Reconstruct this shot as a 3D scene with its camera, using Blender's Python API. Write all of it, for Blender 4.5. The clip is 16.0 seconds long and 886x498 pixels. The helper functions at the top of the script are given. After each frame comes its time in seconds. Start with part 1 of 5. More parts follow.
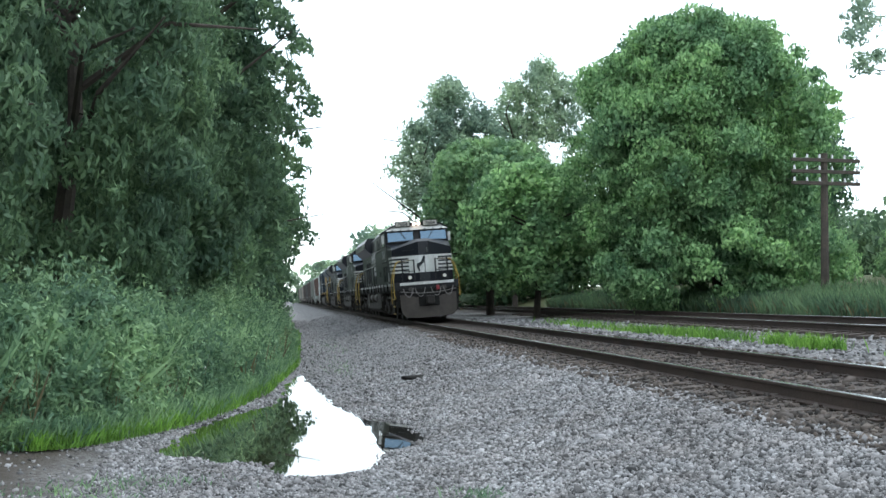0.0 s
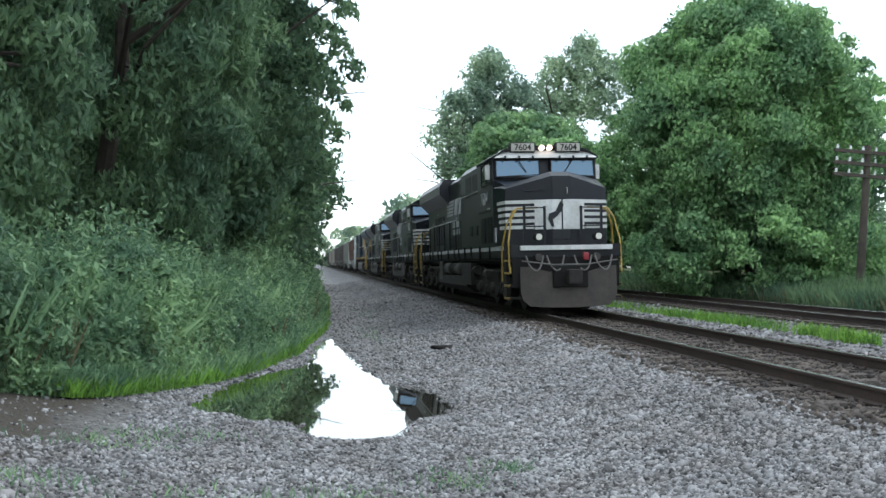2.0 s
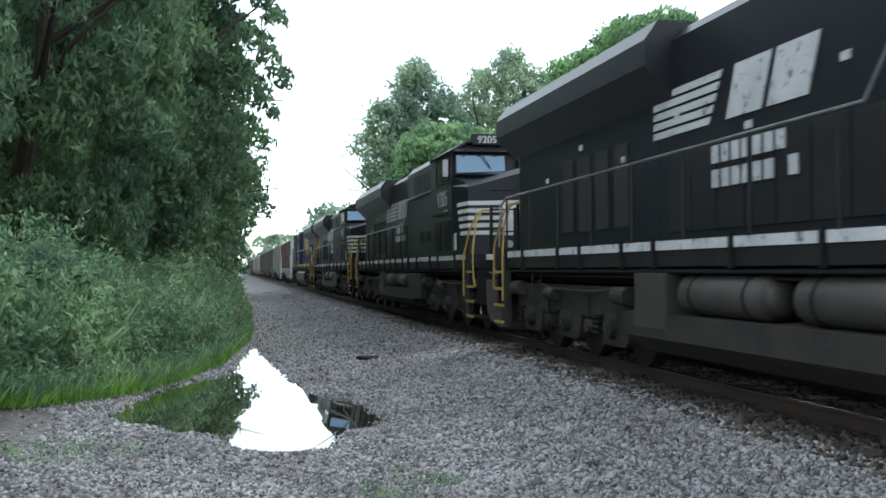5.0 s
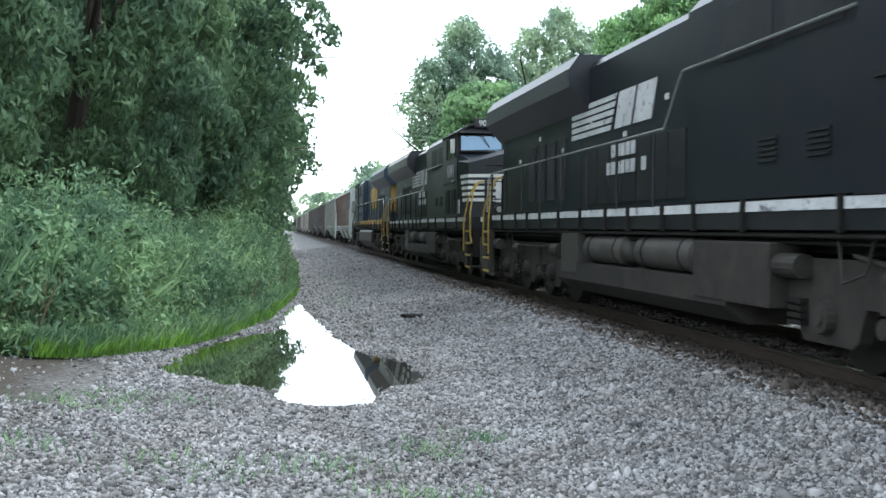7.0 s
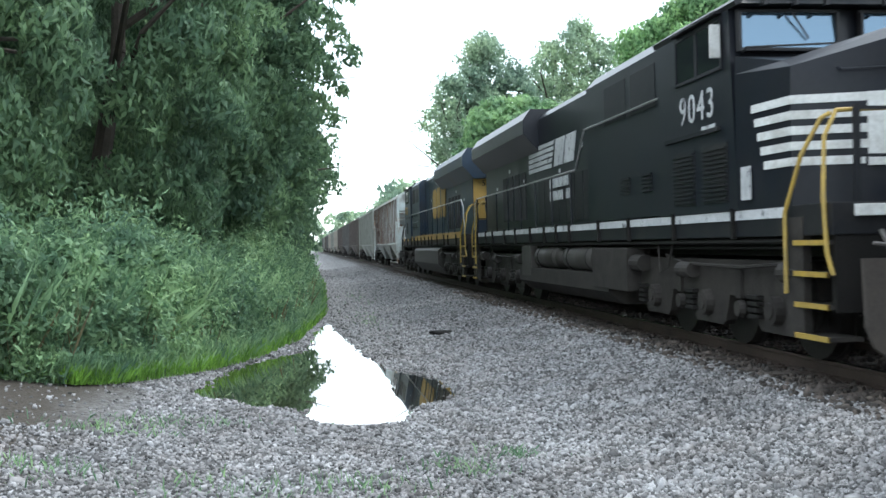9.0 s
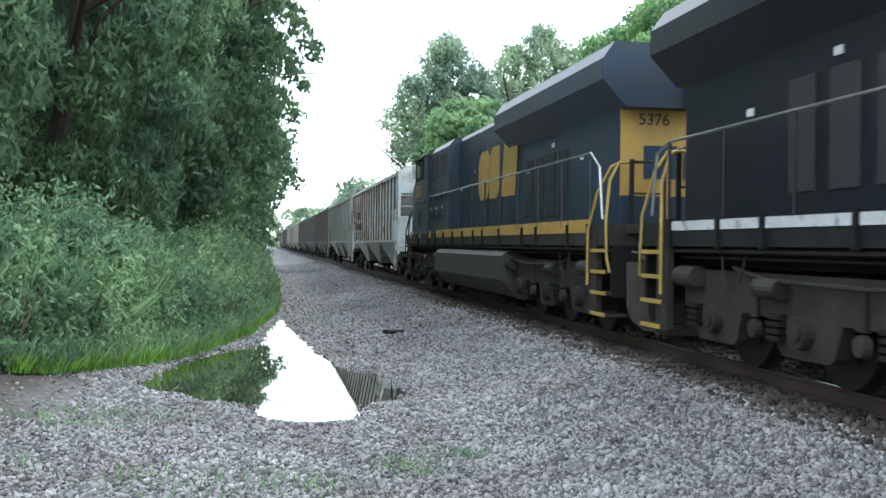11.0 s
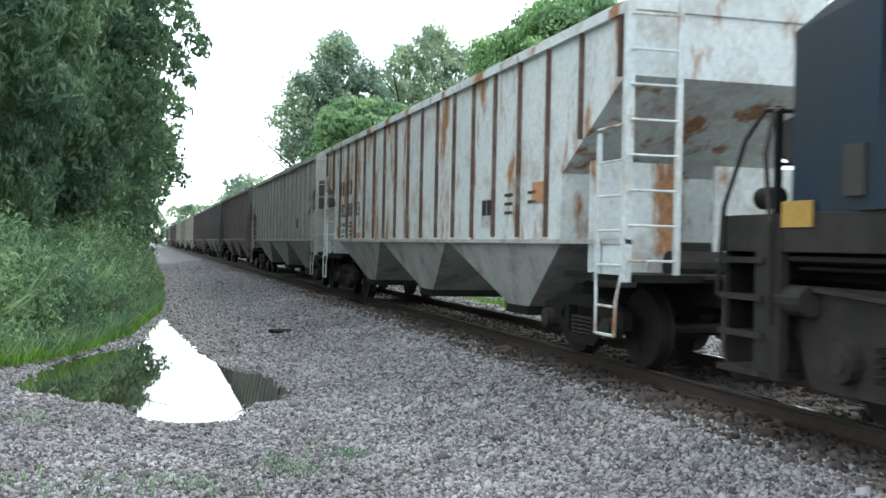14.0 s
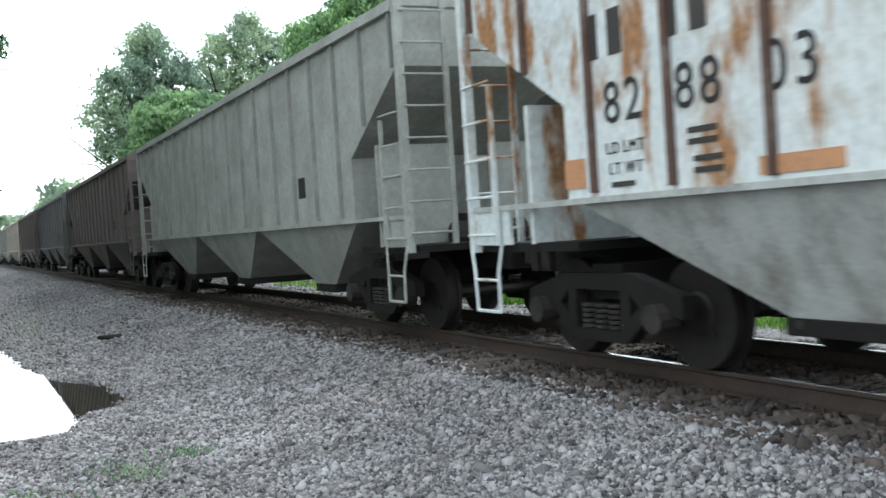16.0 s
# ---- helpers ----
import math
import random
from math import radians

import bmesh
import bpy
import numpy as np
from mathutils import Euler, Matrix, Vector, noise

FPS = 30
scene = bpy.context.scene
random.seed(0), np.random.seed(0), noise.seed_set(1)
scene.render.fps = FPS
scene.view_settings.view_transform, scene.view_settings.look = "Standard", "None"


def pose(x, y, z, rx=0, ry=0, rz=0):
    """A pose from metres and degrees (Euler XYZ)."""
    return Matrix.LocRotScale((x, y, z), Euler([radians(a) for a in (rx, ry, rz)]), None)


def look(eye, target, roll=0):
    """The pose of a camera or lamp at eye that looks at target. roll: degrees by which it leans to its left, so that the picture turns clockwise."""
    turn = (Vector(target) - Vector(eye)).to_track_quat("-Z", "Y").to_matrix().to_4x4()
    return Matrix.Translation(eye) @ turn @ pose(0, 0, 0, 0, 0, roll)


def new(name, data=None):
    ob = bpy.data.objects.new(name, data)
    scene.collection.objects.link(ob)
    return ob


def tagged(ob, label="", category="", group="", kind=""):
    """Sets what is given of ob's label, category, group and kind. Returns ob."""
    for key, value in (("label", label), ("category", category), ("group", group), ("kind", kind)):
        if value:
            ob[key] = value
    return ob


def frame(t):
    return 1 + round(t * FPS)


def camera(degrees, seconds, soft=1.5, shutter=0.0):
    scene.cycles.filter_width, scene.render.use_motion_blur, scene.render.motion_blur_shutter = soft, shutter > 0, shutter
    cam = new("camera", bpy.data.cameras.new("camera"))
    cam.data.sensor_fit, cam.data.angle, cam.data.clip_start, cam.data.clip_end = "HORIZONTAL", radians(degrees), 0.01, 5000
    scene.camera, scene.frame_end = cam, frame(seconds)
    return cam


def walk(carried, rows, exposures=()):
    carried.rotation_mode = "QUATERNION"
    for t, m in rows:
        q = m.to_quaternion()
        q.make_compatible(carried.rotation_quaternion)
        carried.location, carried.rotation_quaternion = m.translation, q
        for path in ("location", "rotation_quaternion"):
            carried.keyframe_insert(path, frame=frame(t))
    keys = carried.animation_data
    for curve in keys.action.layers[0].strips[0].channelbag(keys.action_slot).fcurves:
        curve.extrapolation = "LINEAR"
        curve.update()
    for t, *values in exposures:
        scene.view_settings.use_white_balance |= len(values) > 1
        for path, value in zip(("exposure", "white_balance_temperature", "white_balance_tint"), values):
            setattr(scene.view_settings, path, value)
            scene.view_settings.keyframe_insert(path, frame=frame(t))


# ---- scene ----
cam = camera(46.1, 16.0, shutter=0.25)


CANT = pose(0, 0, 0, 0, -5.0, 0)      # the line runs in a curve: its tracks lean towards the lane
CANT_RISE = math.tan(radians(5.0))


def leaned(x, y, z):
    """A place given square to the canted track, in the upright world."""
    return tuple(CANT @ Vector((x, y, z)))


# places on the eye's path are given square to the track
def eye_pose(x, y, z, yaw, pitch, roll):
    """The pose of an eye turned by yaw (to the left of +y), pitch (up) and roll."""
    a, b = radians(yaw), radians(pitch)
    ahead = Vector((-math.sin(a) * math.cos(b), math.cos(a) * math.cos(b), math.sin(b)))
    return CANT @ look((x, y, z), Vector((x, y, z)) + ahead, roll)


# seconds, eye, yaw, pitch, roll
PATH = [
    (0, 0.143, -0.037, 1.486, -8.91, 2.11, -4.32),
    (0.5, 0.088, -0.018, 1.49, -8.86, 1.54, -2.78),
    (1, 0.096, 0.004, 1.491, -8.8, 1.77, -2.35),
    (1.5, 0.088, -0.04, 1.499, -6.07, 1.35, -2.5),
    (2, 0.033, -0.011, 1.487, -7.21, 0.61, -1.07),
    (2.5, -0.02, 0.038, 1.495, -10.1, 0.81, 2.38),
    (3, -0.03, 0.035, 1.505, -12.25, 0.96, 1.13),
    (3.5, -0.043, 0.036, 1.508, -13.4, 1.31, 1.35),
    (4, -0.033, 0.023, 1.495, -14.05, 2.25, 1.07),
    (4.5, -0.024, 0.006, 1.5, -14.28, 2.63, 1.1),
    (5, -0.039, 0.038, 1.501, -11.43, 1.1, -0.38),
    (7.5, -0.056, 0.031, 1.491, -8.43, -1.42, 0.1),
    (8, -0.068, 0.011, 1.495, -7.7, -1.8, -0.95),
    (8.5, -0.058, 0.016, 1.488, -7.26, -0.78, -1.56),
    (9, -0.063, 0.001, 1.498, -7.55, -0.23, -1.28),
    (11.5, -0.037, 0.019, 1.493, -10.78, -0.28, 1.23),
    (12, -0.04, 0.015, 1.503, -12.39, -0.4, 1.34),
    (12.5, -0.029, -0.014, 1.509, -14.0, -0.39, 1.91),
    (13, -0.02, 0.004, 1.498, -15.24, -0.16, 1.49),
    (13.5, -0.008, -0.017, 1.501, -16.35, 0.11, 0.77),
    (14, -0.012, -0.043, 1.503, -15.97, -0.17, 1.2),
    (14.5, 0.018, -0.016, 1.508, -17.69, -0.5, 1.03),
    (15, 0.034, -0.015, 1.498, -20.68, -0.54, -0.07),
    (15.5, 0.041, -0.038, 1.483, -23.16, -1.04, -3.46),
    (16, 0.044, -0.03, 1.458, -25.03, -1.28, -3.68),
]
walk(cam, [(t, eye_pose(*row)) for t, *row in PATH],
     [(0, 0.1, 6130, 5), (1.5, -0.05, 6130, 5), (3.5, -0.05, 6130, 5), (5, 0.05, 6130, 5), (7.5, 0.58, 6130, 5), (12, 0.57, 6130, 5), (13.5, 0.45, 6300, 6), (15.5, 0.25, 6350, 6), (16, 0.38, 6350, 6)])

# ---- light: a bright overcast afternoon ----
world = bpy.data.worlds.new("overcast_sky")
world.use_nodes = True
scene.world = world
wn, wl = world.node_tree.nodes, world.node_tree.links
wn.clear()
sky = wn.new("ShaderNodeTexSky")
sky.sky_type = "NISHITA"
sky.sun_disc = False
sky.sun_elevation, sky.sun_rotation = radians(60), radians(63)
sky_bg = wn.new("ShaderNodeBackground")
sky_bg.inputs["Strength"].default_value = 0.08
wl.new(sky.outputs[0], sky_bg.inputs["Color"])
cloud_coord = wn.new("ShaderNodeTexCoord")
cloud_noise = wn.new("ShaderNodeTexNoise")
cloud_noise.inputs["Scale"].default_value = 2.2
cloud_noise.inputs["Detail"].default_value = 5
wl.new(cloud_coord.outputs["Generated"], cloud_noise.inputs["Vector"])
cloud_ramp = wn.new("ShaderNodeValToRGB")
cloud_ramp.color_ramp.elements[0].color = (0.82, 0.88, 0.92, 1)
cloud_ramp.color_ramp.elements[1].color = (1.0, 1.0, 1.0, 1)
wl.new(cloud_noise.outputs[0], cloud_ramp.inputs[0])
cloud_bg = wn.new("ShaderNodeBackground")
cloud_bg.inputs["Strength"].default_value = 1.6
wl.new(cloud_ramp.outputs[0], cloud_bg.inputs["Color"])
both = wn.new("ShaderNodeAddShader")
wl.new(sky_bg.outputs[0], both.inputs[0])
wl.new(cloud_bg.outputs[0], both.inputs[1])
world_out = wn.new("ShaderNodeOutputWorld")
wl.new(both.outputs[0], world_out.inputs[0])

sun = new("sun", bpy.data.lights.new("sun", "SUN"))
sun.data.energy, sun.data.angle, sun.data.color = 1.3, radians(14), (1.0, 0.97, 0.92)
sun.matrix_world = look((24, 22, 46), (0, 10, 0))
scene.view_settings.exposure = 0.0

# ---- materials ----


def ramp_between(nt, fac, c0, c1, p0=0.35, p1=0.65):
    r = nt.nodes.new("ShaderNodeValToRGB")
    r.color_ramp.elements[0].position, r.color_ramp.elements[1].position = p0, p1
    r.color_ramp.elements[0].color, r.color_ramp.elements[1].color = (*c0, 1), (*c1, 1)
    nt.links.new(fac, r.inputs[0])
    return r.outputs[0]


def noise_of(nt, vec, scale, detail=4.0, rough=0.6, stretch=None):
    if stretch:
        m = nt.nodes.new("ShaderNodeMapping")
        m.inputs["Scale"].default_value = stretch
        nt.links.new(vec, m.inputs[0])
        vec = m.outputs[0]
    n = nt.nodes.new("ShaderNodeTexNoise")
    n.inputs["Scale"].default_value, n.inputs["Detail"].default_value = scale, detail
    n.inputs["Roughness"].default_value = rough
    nt.links.new(vec, n.inputs["Vector"])
    return n.outputs[0]


def mixed(nt, fac, a, b, kind="MIX"):
    m = nt.nodes.new("ShaderNodeMix")
    m.data_type, m.blend_type = "RGBA", kind
    for sock, val in ((m.inputs[0], fac), (m.inputs[6], a), (m.inputs[7], b)):
        if isinstance(val, (int, float)):
            sock.default_value = val
        elif isinstance(val, tuple):
            sock.default_value = (*val, 1)
        else:
            nt.links.new(val, sock)
    return m.outputs[2]


def paint(name, base, second=None, rough=0.55, metal=0.0, scale=1.2, fine=30.0, bump=0.15, dirt=None, dirt_amount=0.5, streak=None, island=0.0, shine=0.5,
          edges=(0.4, 0.7)):
    """A painted, stained or natural surface: two tones at two scales, optional dirt and vertical streaks, fine relief."""
    m = bpy.data.materials.new(name)
    m.use_nodes = True
    nt = m.node_tree
    b = nt.nodes["Principled BSDF"]
    tc = nt.nodes.new("ShaderNodeTexCoord").outputs["Object"]
    second = second or tuple(c * 0.7 for c in base)
    col = ramp_between(nt, noise_of(nt, tc, scale), base, second, 0.35, 0.7)
    grain = noise_of(nt, tc, fine, 3)
    col = mixed(nt, 0.35, col, ramp_between(nt, grain, (0.55, 0.55, 0.55), (1.25, 1.25, 1.25), 0.3, 0.7), "MULTIPLY")
    if dirt:
        d = ramp_between(nt, noise_of(nt, tc, scale * 2.3, 7, 0.7), (0, 0, 0), (dirt_amount,) * 3, *edges)
        col = mixed(nt, d, col, dirt)
    if streak:
        s = ramp_between(nt, noise_of(nt, tc, 1.0, 7, 0.68, (1.5, 1.5, 0.5)), (0, 0, 0), (1, 1, 1), *streak[1])
        col = mixed(nt, s, col, ramp_between(nt, grain, streak[0], tuple(c * 0.55 for c in streak[0])))
    if island:
        g = nt.nodes.new("ShaderNodeNewGeometry")
        col = mixed(nt, island, col, ramp_between(nt, g.outputs["Random Per Island"], (0.2, 0.2, 0.2), (1.75, 1.75, 1.75), 0.0, 1.0), "MULTIPLY")
    nt.links.new(col, b.inputs["Base Color"])
    b.inputs["Roughness"].default_value, b.inputs["Metallic"].default_value = rough, metal
    b.inputs["Specular IOR Level"].default_value = shine
    if bump:
        bp = nt.nodes.new("ShaderNodeBump")
        bp.inputs["Strength"].default_value, bp.inputs["Distance"].default_value = bump, 0.02
        nt.links.new(grain, bp.inputs["Height"])
        nt.links.new(bp.outputs[0], b.inputs["Normal"])
    return m


def leaf_paint(name, dark, light, rough=0.6, clump=0.5):
    """Foliage: leaf-by-leaf and clump-by-clump variation, some light let through."""
    m = bpy.data.materials.new(name)
    m.use_nodes = True
    nt = m.node_tree
    b = nt.nodes["Principled BSDF"]
    g = nt.nodes.new("ShaderNodeNewGeometry")
    tc = nt.nodes.new("ShaderNodeTexCoord").outputs["Object"]
    col = ramp_between(nt, g.outputs["Random Per Island"], dark, light, 0.0, 1.0)
    patch = ramp_between(nt, noise_of(nt, tc, clump, 3), (0.5, 0.58, 0.62), (1.4, 1.35, 1.1), 0.35, 0.65)
    col = mixed(nt, 0.8, col, patch, "MULTIPLY")
    nt.links.new(col, b.inputs["Base Color"])
    b.inputs["Roughness"].default_value = rough
    b.inputs["Specular IOR Level"].default_value = 0.3
    t = nt.nodes.new("ShaderNodeBsdfTranslucent")
    nt.links.new(col, t.inputs["Color"])
    mix = nt.nodes.new("ShaderNodeMixShader")
    mix.inputs[0].default_value = 0.4
    nt.links.new(b.outputs[0], mix.inputs[1])
    nt.links.new(t.outputs[0], mix.inputs[2])
    nt.links.new(mix.outputs[0], nt.nodes["Material Output"].inputs[0])
    return m


def glow(name, col, strength):
    m = bpy.data.materials.new(name)
    m.use_nodes = True
    b = m.node_tree.nodes["Principled BSDF"]
    b.inputs["Base Color"].default_value = (*col, 1)
    b.inputs["Emission Color"].default_value = (*col, 1)
    b.inputs["Emission Strength"].default_value = strength
    return m


def gravel_ground():
    m = bpy.data.materials.new("gravel_ground")
    m.use_nodes = True
    nt = m.node_tree
    b = nt.nodes["Principled BSDF"]
    tc = nt.nodes.new("ShaderNodeTexCoord").outputs["Object"]
    v = nt.nodes.new("ShaderNodeTexVoronoi")
    v.inputs["Scale"].default_value = 24
    nt.links.new(tc, v.inputs["Vector"])
    hsv = nt.nodes.new("ShaderNodeSeparateColor")
    nt.links.new(v.outputs["Color"], hsv.inputs[0])
    col = ramp_between(nt, hsv.outputs[0], (0.045, 0.045, 0.047), (0.27, 0.27, 0.275), 0.0, 1.0)
    big = noise_of(nt, tc, 0.55, 6)
    col = mixed(nt, ramp_between(nt, big, (0, 0, 0), (0.4, 0.4, 0.4), 0.45, 0.75), col, (0.15, 0.135, 0.12))
    xyz = nt.nodes.new("ShaderNodeSeparateXYZ")
    nt.links.new(tc, xyz.inputs[0])
    # fine mud on the lane beside the weeds, brown ballast under both tracks, soil beyond
    def band(lo, hi, soft):
        out = None
        for edge, sign in ((lo, 1), (hi, -1)):
            mr = nt.nodes.new("ShaderNodeMapRange")
            mr.inputs["From Min"].default_value = edge - soft * sign
            mr.inputs["From Max"].default_value = edge + soft * sign
            wob = nt.nodes.new("ShaderNodeMath")
            wob.operation = "MULTIPLY_ADD"
            nt.links.new(big, wob.inputs[0])
            wob.inputs[1].default_value = 1.6
            nt.links.new(xyz.outputs[0], wob.inputs[2])
            off = nt.nodes.new("ShaderNodeMath")
            off.operation = "SUBTRACT"
            nt.links.new(wob.outputs[0], off.inputs[0])
            off.inputs[1].default_value = 0.8
            nt.links.new(off.outputs[0], mr.inputs[0])
            if out is None:
                out = mr.outputs[0]
            else:
                mm = nt.nodes.new("ShaderNodeMath")
                mm.operation = "MULTIPLY"
                nt.links.new(out, mm.inputs[0])
                nt.links.new(mr.outputs[0], mm.inputs[1])
                out = mm.outputs[0]
        return out
    # near track: oily brown stain, with the train's shadow painted in as extra darkness
    col = mixed(nt, band(4.35, 7.9, 0.3), col, mixed(nt, 0.75, col, (0.04, 0.031, 0.026)))
    col = mixed(nt, band(11.6, 15.2, 0.4), col, mixed(nt, 0.6, col, (0.09, 0.07, 0.06)))
    col = mixed(nt, band(15.6, 4000, 0.5), col, (0.075, 0.085, 0.035))
    col = mixed(nt, band(-4000, -1.9, 0.5), col, (0.05, 0.042, 0.034))
    nt.links.new(col, b.inputs["Base Color"])
    b.inputs["Roughness"].default_value = 0.85
    b.inputs["Specular IOR Level"].default_value = 0.3
    bp = nt.nodes.new("ShaderNodeBump")
    bp.inputs["Strength"].default_value, bp.inputs["Distance"].default_value = 0.9, 0.03
    bp.invert = True
    nt.links.new(v.outputs["Distance"], bp.inputs["Height"])
    nt.links.new(bp.outputs[0], b.inputs["Normal"])
    return m


def water_surface():
    m = bpy.data.materials.new("puddle_water")
    m.use_nodes = True
    nt = m.node_tree
    b = nt.nodes["Principled BSDF"]
    b.inputs["Base Color"].default_value = (0.022, 0.019, 0.011, 1)
    b.inputs["Roughness"].default_value = 0.02
    b.inputs["IOR"].default_value = 1.4
    b.inputs["Specular IOR Level"].default_value = 0.9
    b.inputs["Coat Weight"].default_value = 1.0
    b.inputs["Coat Roughness"].default_value = 0.01
    tc = nt.nodes.new("ShaderNodeTexCoord").outputs["Object"]
    bp = nt.nodes.new("ShaderNodeBump")
    bp.inputs["Strength"].default_value, bp.inputs["Distance"].default_value = 0.02, 0.01
    nt.links.new(noise_of(nt, tc, 5), bp.inputs["Height"])
    nt.links.new(bp.outputs[0], b.inputs["Normal"])
    return m


GRIME = (0.03, 0.026, 0.023)
M_GROUND = gravel_ground()
M_STONE = paint("ballast_stone", (0.25, 0.25, 0.256), (0.15, 0.149, 0.153), 0.8, scale=0.7, fine=60, island=1.0, dirt=(0.115, 0.092, 0.078), dirt_amount=0.45)
# brown stain plus the train's shadow, both put into the stone colour
M_STONE_BROWN = paint("stained_shadowed_ballast", (0.075, 0.06, 0.05), (0.045, 0.037, 0.032), 0.85, scale=0.7, fine=60, island=1.0)
M_WATER = water_surface()
M_RAIL = paint("rusty_rail_steel", (0.055, 0.038, 0.03), (0.034, 0.025, 0.021), 0.7, 0.2, scale=2, bump=0.3)
M_RAIL_TOP = paint("polished_rail_head", (0.55, 0.55, 0.56), (0.42, 0.42, 0.43), 0.25, 1.0, scale=3, bump=0.05)
M_TIE = paint("creosoted_timber", (0.07, 0.055, 0.045), (0.04, 0.033, 0.03), 0.9, scale=3, bump=0.5, island=0.5)
M_BLACK = paint("black_locomotive_paint", (0.0075, 0.0095, 0.0152), (0.012, 0.0142, 0.0205), 0.36, scale=0.6, fine=18, bump=0.05, dirt=(0.022, 0.021, 0.021), dirt_amount=0.4, shine=0.3)
M_BLACK_DULL = paint("sooty_black_paint", (0.0075, 0.009, 0.0125), (0.013, 0.0138, 0.0165), 0.48, scale=0.8, fine=18, bump=0.08, dirt=(0.03, 0.028, 0.026), dirt_amount=0.5, shine=0.25)
M_BLUE = paint("dark_blue_locomotive_paint", (0.014, 0.036, 0.072), (0.018, 0.036, 0.060), 0.42, scale=0.5, fine=16, bump=0.06, dirt=(0.027, 0.031, 0.034), dirt_amount=0.78, edges=(0.34, 0.64), streak=((0.034, 0.033, 0.031), (0.52, 0.76)), shine=0.4)
M_BLUE_DIRTY = paint("grimy_blue_grey_paint", (0.022, 0.025, 0.030), (0.030, 0.030, 0.029), 0.5, scale=0.5, fine=16, bump=0.06, dirt=(0.034, 0.033, 0.030), dirt_amount=0.6, shine=0.25)
M_YELLOW = paint("warm_yellow_paint", (0.42, 0.265, 0.06), (0.33, 0.205, 0.05), 0.55, scale=0.9, bump=0.05, dirt=(0.16, 0.12, 0.07), dirt_amount=0.6, edges=(0.5, 0.75))
M_YELLOW_RAIL = paint("yellow_handrail_paint", (0.40, 0.27, 0.05), (0.24, 0.17, 0.05), 0.5, scale=4, bump=0.05)
M_WHITE = paint("dirty_white_paint", (0.66, 0.67, 0.66), (0.50, 0.50, 0.48), 0.5, scale=1.5, bump=0.05, dirt=(0.22, 0.20, 0.17), dirt_amount=0.6, edges=(0.5, 0.75))
M_LETTER = paint("faded_white_lettering", (0.50, 0.51, 0.52), (0.38, 0.39, 0.40), 0.55, scale=2.5, bump=0.0, dirt=(0.05, 0.05, 0.055), dirt_amount=0.9, edges=(0.56, 0.64))
M_UNDER = paint("road_grimed_steel", (0.016, 0.0145, 0.0138), (0.028, 0.025, 0.0225), 0.7, scale=1.3, bump=0.25, dirt=(0.06, 0.053, 0.047), dirt_amount=0.5, shine=0.25)
M_UNDER_DARK = paint("greasy_black_steel", (0.009, 0.0085, 0.008), (0.015, 0.0135, 0.0125), 0.65, scale=1.5, bump=0.25, shine=0.2)
M_TANK = paint("dusty_grey_tank", (0.042, 0.038, 0.033), (0.030, 0.027, 0.024), 0.6, scale=0.9, bump=0.1, dirt=GRIME, dirt_amount=0.7)
M_WHEEL = paint("worn_wheel_steel", (0.03, 0.026, 0.024), (0.02, 0.018, 0.017), 0.55, 0.4, scale=3, bump=0.2)
M_DARK = paint("black_grille", (0.01, 0.01, 0.012), (0.016, 0.016, 0.018), 0.7, scale=4)
M_RED = paint("red_signal_paint", (0.28, 0.02, 0.03), (0.2, 0.015, 0.02), 0.4, scale=5)
M_HOSE = paint("grey_rubber_hose", (0.14, 0.13, 0.125), (0.08, 0.075, 0.07), 0.7, scale=8)
M_CHROME = paint("bare_steel_rod", (0.5, 0.5, 0.5), (0.38, 0.38, 0.38), 0.35, 0.9, scale=6)
M_LAMP = glow("lit_headlight", (1.0, 0.78, 0.66), 2.2)
M_DITCH = glow("ditch_lamp_lens", (0.6, 0.58, 0.52), 0.08)
M_LENS = paint("clear_lamp_lens", (0.6, 0.6, 0.58), (0.5, 0.5, 0.5), 0.1, 0.3, scale=4, bump=0)
M_BOARD = paint("number_board_glass", (0.46, 0.44, 0.38), (0.36, 0.34, 0.3), 0.3, scale=3, bump=0)
M_GLASS = bpy.data.materials.new("tinted_cab_glass")
M_GLASS.use_nodes = True
gb = M_GLASS.node_tree.nodes["Principled BSDF"]
gb.inputs["Base Color"].default_value = (0.10, 0.16, 0.22, 1)
gb.inputs["Roughness"].default_value = 0.04
gb.inputs["Metallic"].default_value = 0.75
gb.inputs["Coat Weight"].default_value = 0.45
M_GLASS_DARK = bpy.data.materials.new("dark_window_glass")
M_GLASS_DARK.use_nodes = True
gd = M_GLASS_DARK.node_tree.nodes["Principled BSDF"]
gd.inputs["Base Color"].default_value = (0.012, 0.014, 0.017, 1)
gd.inputs["Roughness"].default_value = 0.08
RUST = (0.38, 0.19, 0.08)
